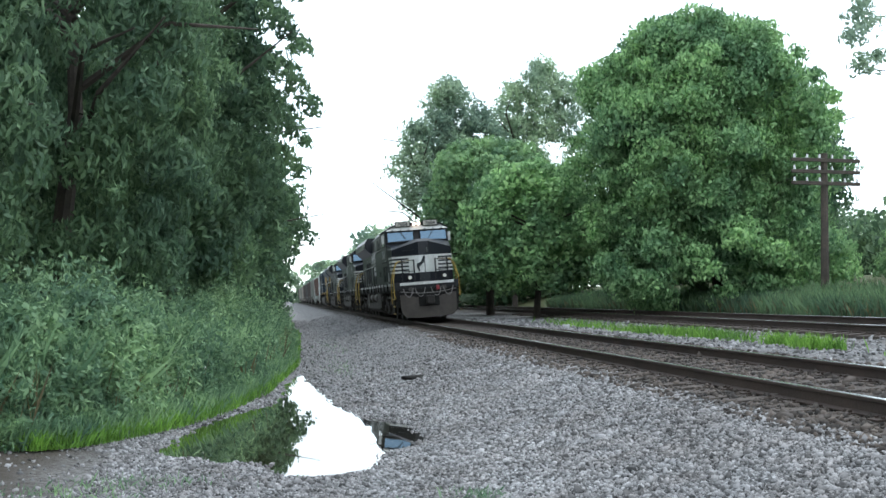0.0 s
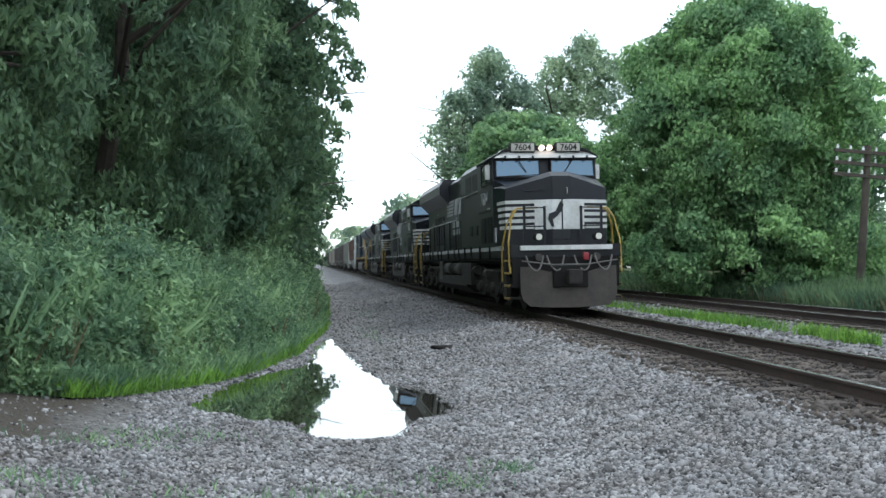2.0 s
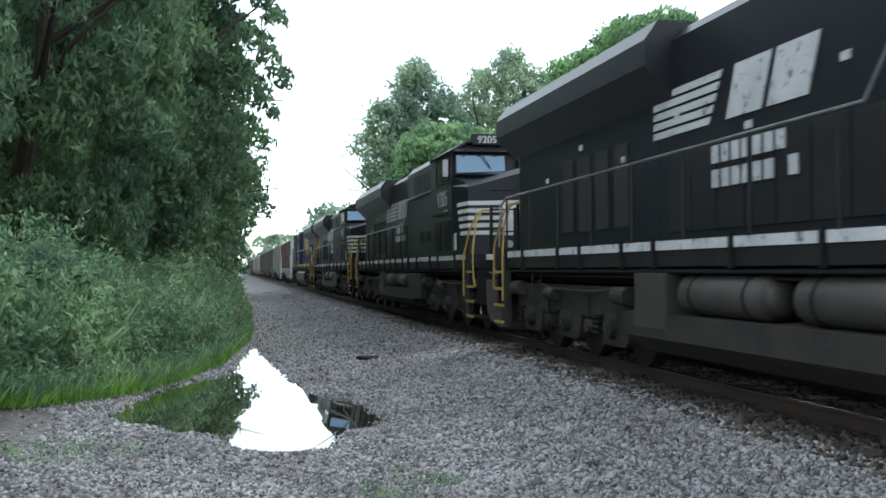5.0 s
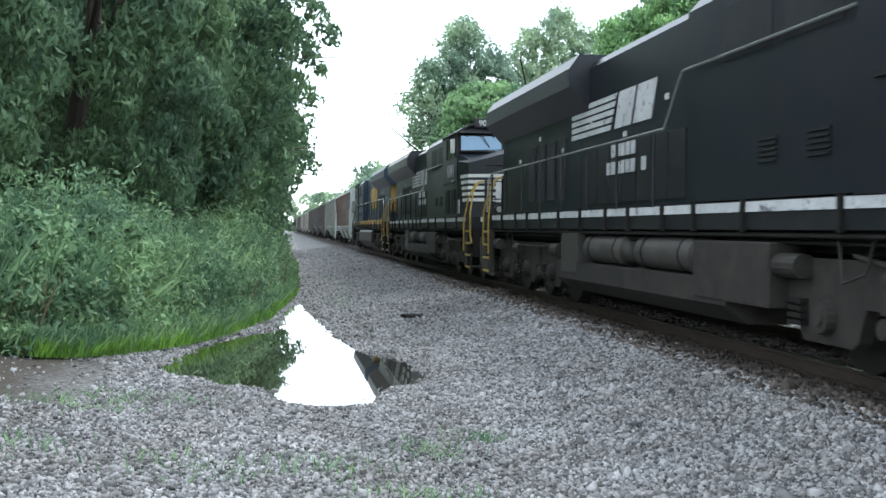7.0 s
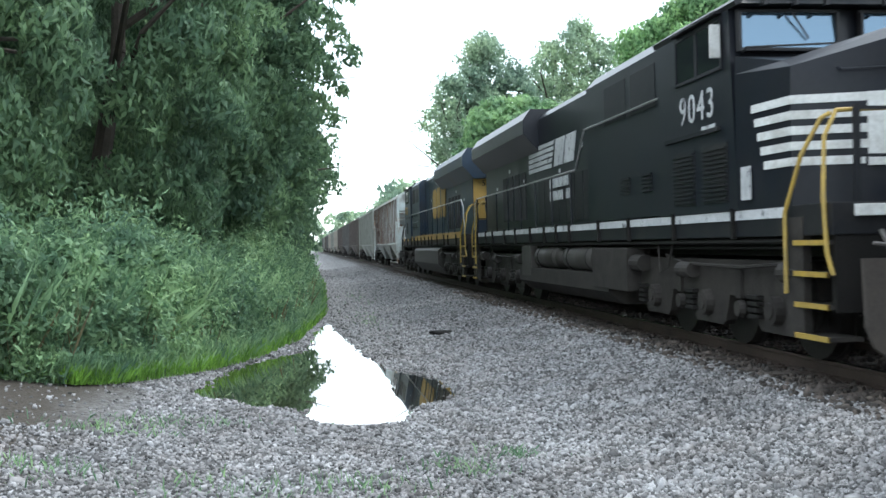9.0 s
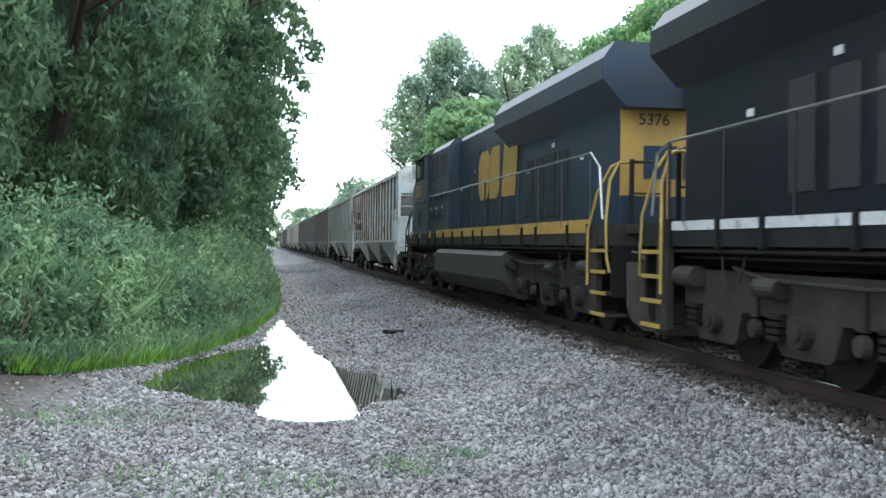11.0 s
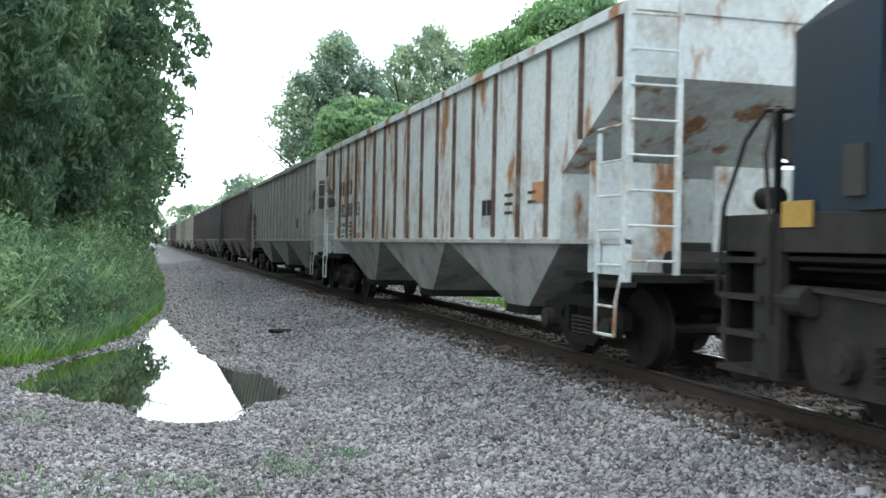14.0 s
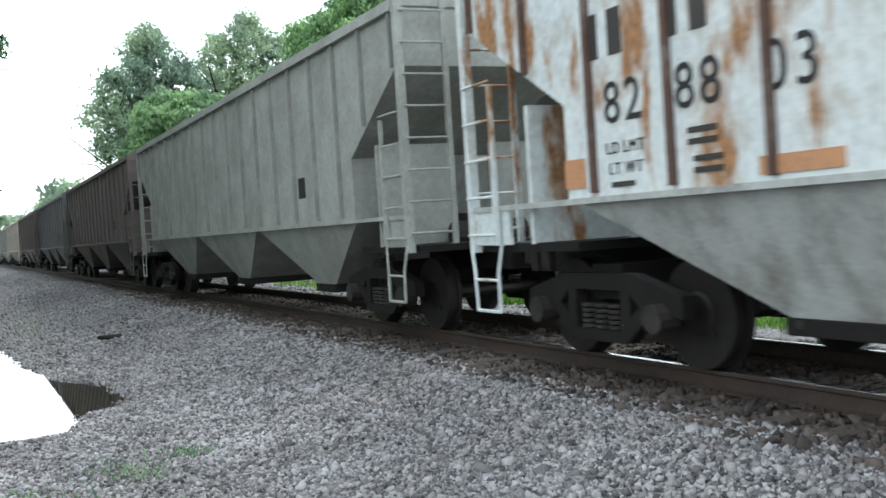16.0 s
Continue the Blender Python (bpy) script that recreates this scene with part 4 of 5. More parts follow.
        part("walkway_rail", pipe(bmesh.new(), ([(xr, 5.55, 3.22), (xr, 9.35, 3.22), (xr, 9.5, 3.1), (xr, 9.95, 2.58)] if ns else [(xr, 5.6, 2.68)]) + [(xr, 20.6, 2.56 if ns else 2.68), (xr, 21.0, 2.45), (xr, 21.15, 1.7)], 0.018), M_CHROME if s == sx else M_BLACK, loco, "thin bright walkway rail")
        for k in range(3, 11):
            y0 = 5.9 + k * 1.47
            part("rail_post", rod(bmesh.new(), (xr, y0, 1.6), (xr, y0, 2.56 if ns else 2.68), 0.019, seg=6), body, loco)
        for k in range(7):
            y0 = 8.9 + k * 1.7
            part("label_plate", box_bm(min(x0, x1) - 0.003, max(x0, x1) + 0.003, y0, y0 + 0.14, 2.7 + 0.35 * (k % 2), 2.78 + 0.35 * (k % 2)), M_LETTER, loco)
    xs0, xs1 = sorted((sx * 1.018, sx * 1.034))
    xt = sx * 1.036
    if ns:
        sh = 0.0 if at_y < 20 else 0.45
        for k in range(5):                          # slanting stripes of the side emblem
            z = 2.86 + k * 0.115
            bm = prism_x(bmesh.new(), [(14.75 + sh, z), (13.25 - 0.07 * k - sh * 0.4, z), (13.2 - 0.07 * k - sh * 0.4, z + 0.08), (14.75 + sh, z + 0.08)], xs0, xs1)
            part("emblem_stripe", bm, M_LETTER, loco, "faded white slanting stripe")
        for y0, wd in ((12.85, 0.74), (12.0, 0.74)):
            bm = prism_x(bmesh.new(), [(y0, 2.86), (y0 - wd, 2.86), (y0 - wd - 0.22, 3.4), (y0 - 0.22, 3.4)], xs0, xs1)
            part("emblem_block", bm, M_LETTER, loco, "faded white slanting block")
        rng = random.Random(int(at_y))
        for z, cnt in ((2.42, 7), (2.16, 8)):       # two rows of worn letter-sized bars
            for k in range(cnt):
                if rng.random() < 0.12:
                    continue
                y0 = 13.15 - k * 0.225
                part("name_bar", box_bm(xs0 + sx * 0.02, xs1 + sx * 0.02, y0 - 0.16, y0, z, z + 0.19), M_LETTER, loco)
    else:
        # three large plain shapes in the emblem's place
        for prof in ([(11.2, 2.66), (11.3, 2.46), (11.5, 2.34), (12.05, 2.34), (12.3, 2.52), (12.3, 3.3), (12.1, 3.46), (11.55, 3.46), (11.32, 3.36), (11.2, 3.16)],
                     [(12.4, 2.34), (13.15, 2.34), (13.35, 2.55), (13.35, 3.48), (12.6, 3.48), (12.4, 3.28)],
                     [(13.55, 2.34), (14.75, 2.34), (15.0, 3.48), (13.8, 3.48)]):
            part("emblem_block", prism_x(bmesh.new(), prof, xs0 + 0.02, xs1 + 0.02), M_YELLOW, loco, "weathered yellow emblem block")
        part("end_panel", box_bm(-1.0, 1.0, 20.9, 20.93, 2.05, 3.5), M_YELLOW, loco, "yellow end of the hood")
        part("end_band", box_bm(-1.0, 1.0, 20.9, 20.935, 1.64, 2.05), M_BLUE, loco)
        cu = bpy.data.curves.new("end_number", "FONT")
        cu.body, cu.size, cu.extrude, cu.align_x = road, 0.24, 0.004, "CENTER"
        cu.materials.append(M_DARK)
        tx = new("end_number", cu)
        tx.parent = loco
        tx.matrix_local = Matrix(((-1, 0, 0, 0.5), (0, 0, 1, 20.935), (0, 1, 0, 3.08), (0, 0, 0, 1)))
        for x0, x1, z0, z1 in ((0.15, 0.65, 2.3, 2.78), (-0.4, 0.05, 2.3, 2.78)):
            part("end_emblem", box_bm(x0, x1, 20.93, 20.945, z0, z1), M_BLUE, loco)
        hb = part("rear_light_box", box_bm(-0.14, 0.14, 21.1, 21.28, 3.35, 3.98, bevel=0.02), M_BLUE, loco)
        for z in (3.56, 3.8):
            part("headlight", rod(bmesh.new(), (0, 21.28, z), (0, 21.31, z), 0.085, seg=16), M_LENS, hb, "round twin rear headlight")
    # rear end rails
    for s in (-1, 1):
        part("rear_post", rod(bmesh.new(), (s * 0.45, 21.35, 1.6), (s * 0.45, 21.35, 2.55), 0.02, seg=6), M_YELLOW_RAIL if not ns else body, loco)
    # below the frame
    tank = [(-1.12, 0.33), (-1.38, 0.62), (-1.38, 0.98), (1.38, 0.98), (1.38, 0.62), (1.12, 0.33)]
    if ns:
        t0, t1 = 8.0, 14.9
        part("fuel_tank", prism_y(bmesh.new(), [(-1.1, 0.3), (-1.36, 0.5), (-1.36, 0.78), (-0.8, 0.8), (-0.8, 1.2), (0.8, 1.2), (0.8, 0.8), (1.36, 0.78), (1.36, 0.5), (1.1, 0.3)], t0, t1), M_UNDER, loco, "dusty fuel tank")
        for s in (-1, 1):
            for y0, y1 in ((9.0, 11.1), (11.5, 13.5)):
                bm = rod(bmesh.new(), (s * 1.12, y0 + 0.1, 1.02), (s * 1.12, y1 - 0.1, 1.02), 0.23, seg=20)
                rod(bm, (s * 1.12, y1 - 0.1, 1.02), (s * 1.12, y1, 1.02), 0.23, 0.12, seg=20)
                rod(bm, (s * 1.12, y0, 1.02), (s * 1.12, y0 + 0.1, 1.02), 0.12, 0.23, seg=20)
                rv = part("air_reservoir", bm, M_TANK, loco, "grey cylindrical air tank", smooth=True)
                for yy in (y0 + 0.4, y1 - 0.4):
                    part("strap", rod(bmesh.new(), (s * 1.12, yy, 1.02), (s * 1.12, yy + 0.05, 1.02), 0.238, seg=20), M_UNDER_DARK, rv)
            part("tank_cabinet", box_bm(min(s * 1.0, s * 1.37), max(s * 1.0, s * 1.37), 13.7, 14.6, 0.6, 1.25, bevel=0.02), M_TANK, loco)
            part("tank_cabinet", box_bm(min(s * 1.0, s * 1.37), max(s * 1.0, s * 1.37), 7.0, 8.9, 0.55, 1.2, bevel=0.02), M_UNDER, loco)
    else:
        part("fuel_tank", prism_y(bmesh.new(), [(-1.1, 0.28), (-1.4, 0.62), (-1.4, 1.1), (-1.3, 1.2), (1.3, 1.2), (1.4, 1.1), (1.4, 0.62), (1.1, 0.28)], 7.2, 15.2), M_TANK, loco, "large dusty brown fuel tank")
    for s in (-1, 1):
        bm = pipe(bmesh.new(), [(s * 1.3, 1.9, 1.27), (s * 1.3, 20.5, 1.27)], 0.025)
        pipe(bm, [(s * 1.2, 1.9, 1.2), (s * 1.2, 20.5, 1.2)], 0.02)
        part("frame_pipe", bm, M_UNDER_DARK, loco)
    part("centre_sill", box_bm(-0.9, 0.9, 1.2, 21.3, 1.1, 1.34), M_UNDER_DARK, loco)
    loco_truck(loco, 4.35, wheels)
    loco_truck(loco, 17.75, wheels)
    return loco, wheels


# ---- covered hopper cars ----
HL = 18.9


def hopper_car(paint_index, number=""):
    car_paint = M_HOPPER[paint_index]
    words = ("pale grey rust-streaked", "weathered mid-grey", "dark brown grimy", "dark grey", "sandy pale")[paint_index]
    car = thing("hopper_car", words + " covered hopper freight car with ribbed sides", "freight car", "hopper cars of the train")
    wheels = []
    W = HW + 0.03
    e0, e1 = 0.35, HL - 0.35
    # the body with its sloping ends: one closed shell, drawn out across the car
    prof = [(e0, 3.82), (e0, 3.12), (2.0, 2.2), (2.0, 1.42), (HL - 2.0, 1.42), (HL - 2.0, 2.2), (e1, 3.12), (e1, 3.82)]
    part("body", prism_x(bmesh.new(), prof, -W + 0.05, W - 0.05), car_paint, car)
    roof = [(-W + 0.02, 3.80), (-W + 0.02, 3.88), (-1.0, 4.08), (-0.5, 4.16), (0.5, 4.16), (1.0, 4.08), (W - 0.02, 3.88), (W - 0.02, 3.80)]
    part("roof", loft(bmesh.new(), [[(x, e0 - 0.03, z) for x, z in roof], [(x, e1 + 0.03, z) for x, z in roof]]), car_paint, car)
    walk_b = bmesh.new()
    for k in range(40):
        boxed(walk_b, -0.35, 0.35, 0.1 + k * (HL - 0.2) / 40, 0.1 + (k + 0.72) * (HL - 0.2) / 40, 4.24, 4.27)
    part("running_board", walk_b, M_CHROME if paint_index == 0 else car_paint, car, "grated roof walkway")
    for xw in (-0.42, 0.42):
        rail = bmesh.new()
        for ye in (0.05, HL - 0.05):
            inner_y = ye + (0.9 if ye < HL / 2 else -0.9)
            pipe(rail, [(xw, inner_y, 4.16), (xw, inner_y, 4.36), (xw, ye, 4.36), (xw, ye, 3.9)], 0.016)
        part("roof_grab_rail", rail, car_paint, car)
    for k in range(4):
        part("hatch", rod(bmesh.new(), (0, 3.0 + k * 4.3, 4.14), (0, 3.0 + k * 4.3, 4.28), 0.42, 0.38, seg=16), car_paint, car)
    n = 19
    for s in (-1, 1):
        for k in range(n):
            y = 0.42 + (HL - 0.84) * k / (n - 1)
            lowz = 1.42 if 2.0 <= y <= HL - 2.0 else 3.12 - (3.12 - 2.2) * ((y - e0) if y < HL / 2 else (e1 - y)) / 1.65
            part("rib", box_bm(min(s * (W - 0.06), s * W), max(s * (W - 0.06), s * W), y - 0.026, y + 0.026, lowz + 0.03, 3.8), M_RIBS[paint_index], car)
        part("side_sill", box_bm(min(s * (W - 0.12), s * (W - 0.02)), max(s * (W - 0.12), s * (W - 0.02)), 0.2, HL - 0.2, 1.37, 1.42), M_BAY if paint_index == 0 else car_paint, car)
        part("top_chord", box_bm(min(s * (W - 0.08), s * (W + 0.015)), max(s * (W - 0.08), s * (W + 0.015)), e0 - 0.02, e1 + 0.02, 3.74, 3.84), car_paint, car)
    # end framing, lower bulkheads, ladders
    for e, (yf, way) in enumerate(((0.0, 1), (HL, -1))):
        Y = lambda d: yf + way * d
        lo, hi = sorted((Y(0.15), Y(2.0)))
        part("shear_plate", box_bm(-W + 0.12, W - 0.12, lo, hi, 0.98, 1.06), M_UNDER_DARK, car)
        for s in (-1, 1):
            a, b = sorted((Y(0.25), Y(0.95)))
            part("end_side_plate", box_bm(min(s * (W - 0.08), s * (W - 0.04)), max(s * (W - 0.08), s * (W - 0.04)), a, b, 1.05, 1.42), car_paint, car)
            part("end_bulkhead", box_bm(min(s * 0.25, s * (W - 0.1)), max(s * 0.25, s * (W - 0.1)), *sorted((Y(1.25), Y(1.3))), 1.05, 2.3), car_paint, car)
            post = bmesh.new()
            boxed(post, min(s * (W - 0.09), s * W), max(s * (W - 0.09), s * W), *sorted((Y(0.2), Y(0.29))), 0.98, 3.84)
            part("corner_post", post, car_paint, car)
            lad = bmesh.new()
            boxed(lad, min(s * (W - 0.62), s * (W - 0.56)), max(s * (W - 0.62), s * (W - 0.56)), *sorted((Y(0.16), Y(0.21))), 1.0, 3.9)
            for k in range(8):
                rod(lad, (s * (W - 0.6), Y(0.17), 1.2 + 0.36 * k), (s * (W - 0.04), Y(0.17), 1.2 + 0.36 * k), 0.014, seg=6)
            part("end_ladder", lad, car_paint, car, "end ladder with round rungs")
            lad = bmesh.new()
            boxed(lad, min(s * (W - 0.01), s * (W + 0.03)), max(s * (W - 0.01), s * (W + 0.03)), *sorted((Y(0.78), Y(0.83))), 1.05, 2.55)
            for k in range(5):
                rod(lad, (s * (W + 0.02), Y(0.24), 1.15 + 0.36 * k), (s * (W + 0.02), Y(0.82), 1.15 + 0.36 * k), 0.014, seg=6)
            part("side_ladder", lad, car_paint, car)
            sg = pipe(bmesh.new(), [(s * W, Y(0.24), 1.05), (s * (W + 0.02), Y(0.32), 0.78), (s * (W + 0.02), Y(0.34), 0.42), (s * (W + 0.02), Y(0.8), 0.42), (s * (W + 0.02), Y(0.8), 0.78), (s * W, Y(0.86), 1.05)], 0.018)
            part("stirrup_step", sg, car_paint, car)
            part("stirrup_bar", pipe(bmesh.new(), [(s * (W + 0.02), Y(0.33), 0.72), (s * (W + 0.02), Y(0.8), 0.72)], 0.015), car_paint, car)
        part("draft_sill", box_bm(-0.25, 0.25, *sorted((Y(-0.1), Y(2.2))), 0.72, 1.0), M_UNDER_DARK, car)
        coupler(car, yf - way * 0.5, -way)
        part("brake_platform", box_bm(-0.5, 0.5, *sorted((Y(0.02), Y(0.3))), 1.02, 1.06), M_UNDER, car)
        if e == 0:
            part("brake_wheel", rod(bmesh.new(), (0.5, Y(0.02), 2.5), (0.5, Y(0.06), 2.5), 0.25, seg=20), M_UNDER, car)
        part("end_hose", pipe(bmesh.new(), [(0.35, Y(-0.05), 0.8), (0.35, Y(-0.2), 0.55), (0.3, Y(-0.35), 0.4), (0.1, Y(-0.45), 0.45)], 0.025), M_HOSE, car)
    # three discharge bays
    for k in range(3):
        y0 = 2.0 + k * (HL - 4.0) / 3
        y1 = y0 + (HL - 4.0) / 3
        ym = (y0 + y1) / 2
        rings = [[(-W + 0.08, y0, 1.42), (W - 0.08, y0, 1.42), (W - 0.08, y1, 1.42), (-W + 0.08, y1, 1.42)],
                 [(-0.95, ym - 0.42, 0.5), (0.95, ym - 0.42, 0.5), (0.95, ym + 0.42, 0.5), (-0.95, ym + 0.42, 0.5)]]
        bay = part("hopper_bay", loft(bmesh.new(), rings), M_BAY if paint_index == 0 else car_paint, car, "sloping discharge bay")
        part("gate", box_bm(-0.98, 0.98, ym - 0.44, ym + 0.44, 0.38, 0.5, bevel=0.01), M_UNDER_DARK, bay)
        rr = rod(bmesh.new(), (-1.0, ym + 0.3, 0.46), (1.0, ym + 0.3, 0.46), 0.03, seg=8)
        part("gate_rod", rr, M_UNDER, bay)
    bm = rod(bmesh.new(), (-0.4, 1.1, 1.15), (0.6, 1.1, 1.15), 0.16, seg=14)
    part("brake_cylinder", bm, M_UNDER, car)
    for yc in (1.95, HL - 1.95):
        for a in (yc - 0.88, yc + 0.88):
            wheelset(car, a, 0.44, wheels)
        for s in (-1, 1):
            fr = bmesh.new()
            x0, x1 = sorted((s * 0.98, s * 1.1))
            prism_x(fr, [(yc - 1.15, 0.62), (yc - 0.5, 0.78), (yc + 0.5, 0.78), (yc + 1.15, 0.62), (yc + 1.15, 0.44), (yc + 0.6, 0.5), (yc + 0.45, 0.64), (yc - 0.45, 0.64), (yc - 0.6, 0.5), (yc - 1.15, 0.44)], x0, x1)
            prism_x(fr, [(yc - 0.75, 0.48), (yc - 0.6, 0.52), (yc - 0.32, 0.3), (yc + 0.32, 0.3), (yc + 0.6, 0.52), (yc + 0.75, 0.48), (yc + 0.4, 0.2), (yc - 0.4, 0.2)], x0, x1)
            for d in (-0.4, 0.4):
                boxed(fr, x0, x1, yc + d - 0.06, yc + d + 0.06, 0.28, 0.68)
            tf = part("truck_frame", fr, M_UNDER_DARK, car, "dark cast truck side frame")
            sp = bmesh.new()
            for d in (-0.2, 0.0, 0.2):
                for k in range(5):
                    rod(sp, (s * 1.04, yc + d, 0.31 + 0.045 * k), (s * 1.04, yc + d, 0.338 + 0.045 * k), 0.075, seg=10)
            part("spring", sp, M_UNDER, tf)
            for d in (-0.88, 0.88):
                bp = rod(bmesh.new(), (s * 1.0, yc + d, 0.44), (s * 1.2, yc + d, 0.44), 0.12, seg=12)
                part("bearing_cap", bp, M_UNDER, tf)
        part("truck_bolster", box_bm(-0.98, 0.98, yc - 0.22, yc + 0.22, 0.55, 0.85), M_UNDER_DARK, car)
    xa, xb = sorted((-(W - 0.05), -(W - 0.04)))
    if number:
        for k, pair in enumerate(number.split()):
            lettering(pair, 0.46, -(W - 0.045), 16.06 - k * 0.885, 1.98, -1, M_DARK, car, "car_number")
        for k in range(4):
            part("reporting_mark", box_bm(xa, xb, 16.35 - k * 0.32 - (0.35 if k > 1 else 0), 16.52 - k * 0.32 - (0.35 if k > 1 else 0), 2.5, 2.85), M_TANK, car)
        for k, (y, z) in enumerate(((15.3, 1.8), (15.3, 1.72), (15.25, 1.6), (15.25, 1.52), (16.25, 1.48), (4.0, 2.0), (4.0, 1.88), (4.0, 1.76), (3.1, 2.0), (3.1, 1.88))):
            part("stencil_bar", box_bm(xa, xb, y - 0.3, y, z, z + 0.04), M_TANK, car)
        part("data_plate", box_bm(xa - 0.003, xb, 4.5, 5.0, 1.6, 2.0), M_LETTER, car)
        part("data_plate", box_bm(xa - 0.006, xb, 4.54, 4.74, 1.76, 1.98), M_DARK, car, "black stencilled panel")
        part("data_plate", box_bm(xa - 0.006, xb, 4.77, 4.96, 1.76, 1.98), M_DARK, car, "black stencilled panel")
        part("patch", box_bm(xa, xb, 2.45, 2.95, 1.88, 2.14), M_PATCH, car, "orange primer patch")
        for words_on, z in (("LD LMT", 1.74), ("LT WT", 1.58)):
            lettering(words_on, 0.13, -(W - 0.045), 16.06, z, -1, M_TANK, car, "stencil")
        part("patch", box_bm(xa, xb, 16.62, 16.92, 1.5, 1.74), M_PATCH, car, "faded orange primer patch")
        part("patch", box_bm(xa, xb, 13.9, 14.6, 1.46, 1.58), M_PATCH, car, "faded orange primer patch")
    else:
        part("data_plate", box_bm(xa, xb, 4.0, 4.3, 1.8, 2.1), M_DARK, car)
    return car, wheels


# first car's ribs: rust, and the panels' shadow lines painted dark
M_RIBS = [paint("rusty_shadowed_rib", (0.12, 0.062, 0.045), (0.07, 0.04, 0.032), 0.65, scale=1.1, bump=0.1, edges=(0.5, 0.7), dirt=(0.28, 0.27, 0.25), dirt_amount=0.6),
          # grey car's ribs: body paint darkened to stand for the shading along them
          paint("shade_grey_rib", (0.21, 0.22, 0.20), (0.16, 0.165, 0.15), 0.65, scale=1.1, bump=0.1, dirt=(0.36, 0.37, 0.34), dirt_amount=0.5)] + M_HOPPER[2:]
M_PATCH = paint("orange_primer_patch", (0.5, 0.25, 0.12), (0.42, 0.22, 0.12), 0.6, scale=3)

SPEED = (0.83285, 0.05233, 0.35024)


def train_way(t):
    """Metres that the train has gone since 3.5 s."""
    u = (t - 8) / 8
    return 10 * (SPEED[0] * (t - 3.5) + SPEED[1] * (u * u - 0.31640625) + SPEED[2] * (u ** 3 + 0.177978515625))


TRAIN = []        # thing, its y when the train's way is 0, turned about or not, wheels
for args in (("freight_locomotive", "black six-axle diesel locomotive with white nose bands and lit headlights", "7604", "black", 10.1, False),
             ("freight_locomotive", "black six-axle diesel locomotive coupled second with yellow grab rails", "9205", "black", 32.2, False),
             ("freight_locomotive", "black weathered six-axle diesel locomotive with white nose bands", "9043", "black", 54.3, False),
             ("freight_locomotive", "dark blue and yellow six-axle diesel locomotive running tail first", "5376", "blue", 98.5, True)):
    ob, wh = locomotive(*args)
    TRAIN.append((ob, args[4], args[5], wh))
y_at = 99.1
for k, (idx, num) in enumerate(((0, "82 88 03"), (1, ""), (2, ""), (3, ""), (2, ""), (4, ""), (1, ""), (4, ""), (3, ""), (2, ""), (1, ""), (3, ""))):
    ob, wh = hopper_car(idx, num)
    TRAIN.append((ob, y_at, False, wh if k < 3 else []))
    y_at += HL + 1.15

# ---- trees, weeds and the pole ----


def limb_mesh(rng, x, y, z0, height, r, spread, limbs=9):
    bm = bmesh.new()
    pts = [Vector((x, y, z0 - 0.2))]
    for k in range(1, 5):
        pts.append(Vector((x + rng.uniform(-0.25, 0.25), y + rng.uniform(-0.25, 0.25), z0 + height * k / 4)))
    for k in range(4):
        rod(bm, pts[k], pts[k + 1], r * (1 - 0.22 * k), r * (1 - 0.22 * (k + 1)), seg=9)
    for k in range(limbs):
        a = rng.uniform(0, 6.28)
        h = rng.uniform(0.3, 0.95)
        p = Vector((x, y, z0 + height * h))
        q = p + Vector((math.cos(a) * spread * 0.45, math.sin(a) * spread * 0.45, height * 0.13))
        e = q + Vector((math.cos(a + 0.4) * spread * 0.4, math.sin(a + 0.4) * spread * 0.4, height * rng.uniform(-0.02, 0.12)))
        rod(bm, p, q, r * 0.35, r * 0.2, seg=6)
        rod(bm, q, e, r * 0.2, r * 0.06, seg=5)
    return bm


def tree(name, label, x, y, lumps, material, leaf, density, seed, trunk_h, trunk_r=0.25, thick=0.4, droop=0.4, slim=0.5, ground=-0.1, category="tree"):
    rng = np.random.default_rng(seed)
    t = thing(name, label, category)
    lumps = [(*leaned(a, b, c), r) for a, b, c, r in lumps]
    x, y, _ = leaned(x, y, trunk_h * 0.5)
    ground = terrain(x, y)
    spread = max(abs(l[0] - x) + l[3] for l in lumps)
    part("trunk", limb_mesh(random.Random(seed), x, y, ground, trunk_h, trunk_r, spread), M_BARK, t)
    pts, outs = clump_points(rng, lumps, density, thick)
    crown = quads_mesh("crown", leaves(rng, pts, outs, leaf, leaf * slim, droop), material, t)
    tagged(crown, kind="stuff")
    return t


def dome_lumps(seed, x, y, z0, z1, rx, ry, n, r0, r1, inner=0.74):
    """Lumps over the outside of a rounded crown."""
    rng = random.Random(seed)
    out = []
    for k in range(n):
        h = (k + 0.5) / n
        u = h * 2 - 1
        a = k * 2.399963 + rng.uniform(-0.3, 0.3)
        prof = math.sqrt(max(0.0, 1 - (u if u > 0 else u * 0.8) ** 2)) * rng.uniform(inner, 0.97)
        out.append((x + math.cos(a) * rx * prof, y + math.sin(a) * ry * prof, (z0 + z1) / 2 + u * (z1 - z0) / 2 * 0.9, rng.uniform(r0, r1)))
    return out


# the great round maple beyond the second track, and the trees behind it
MG = 0.1
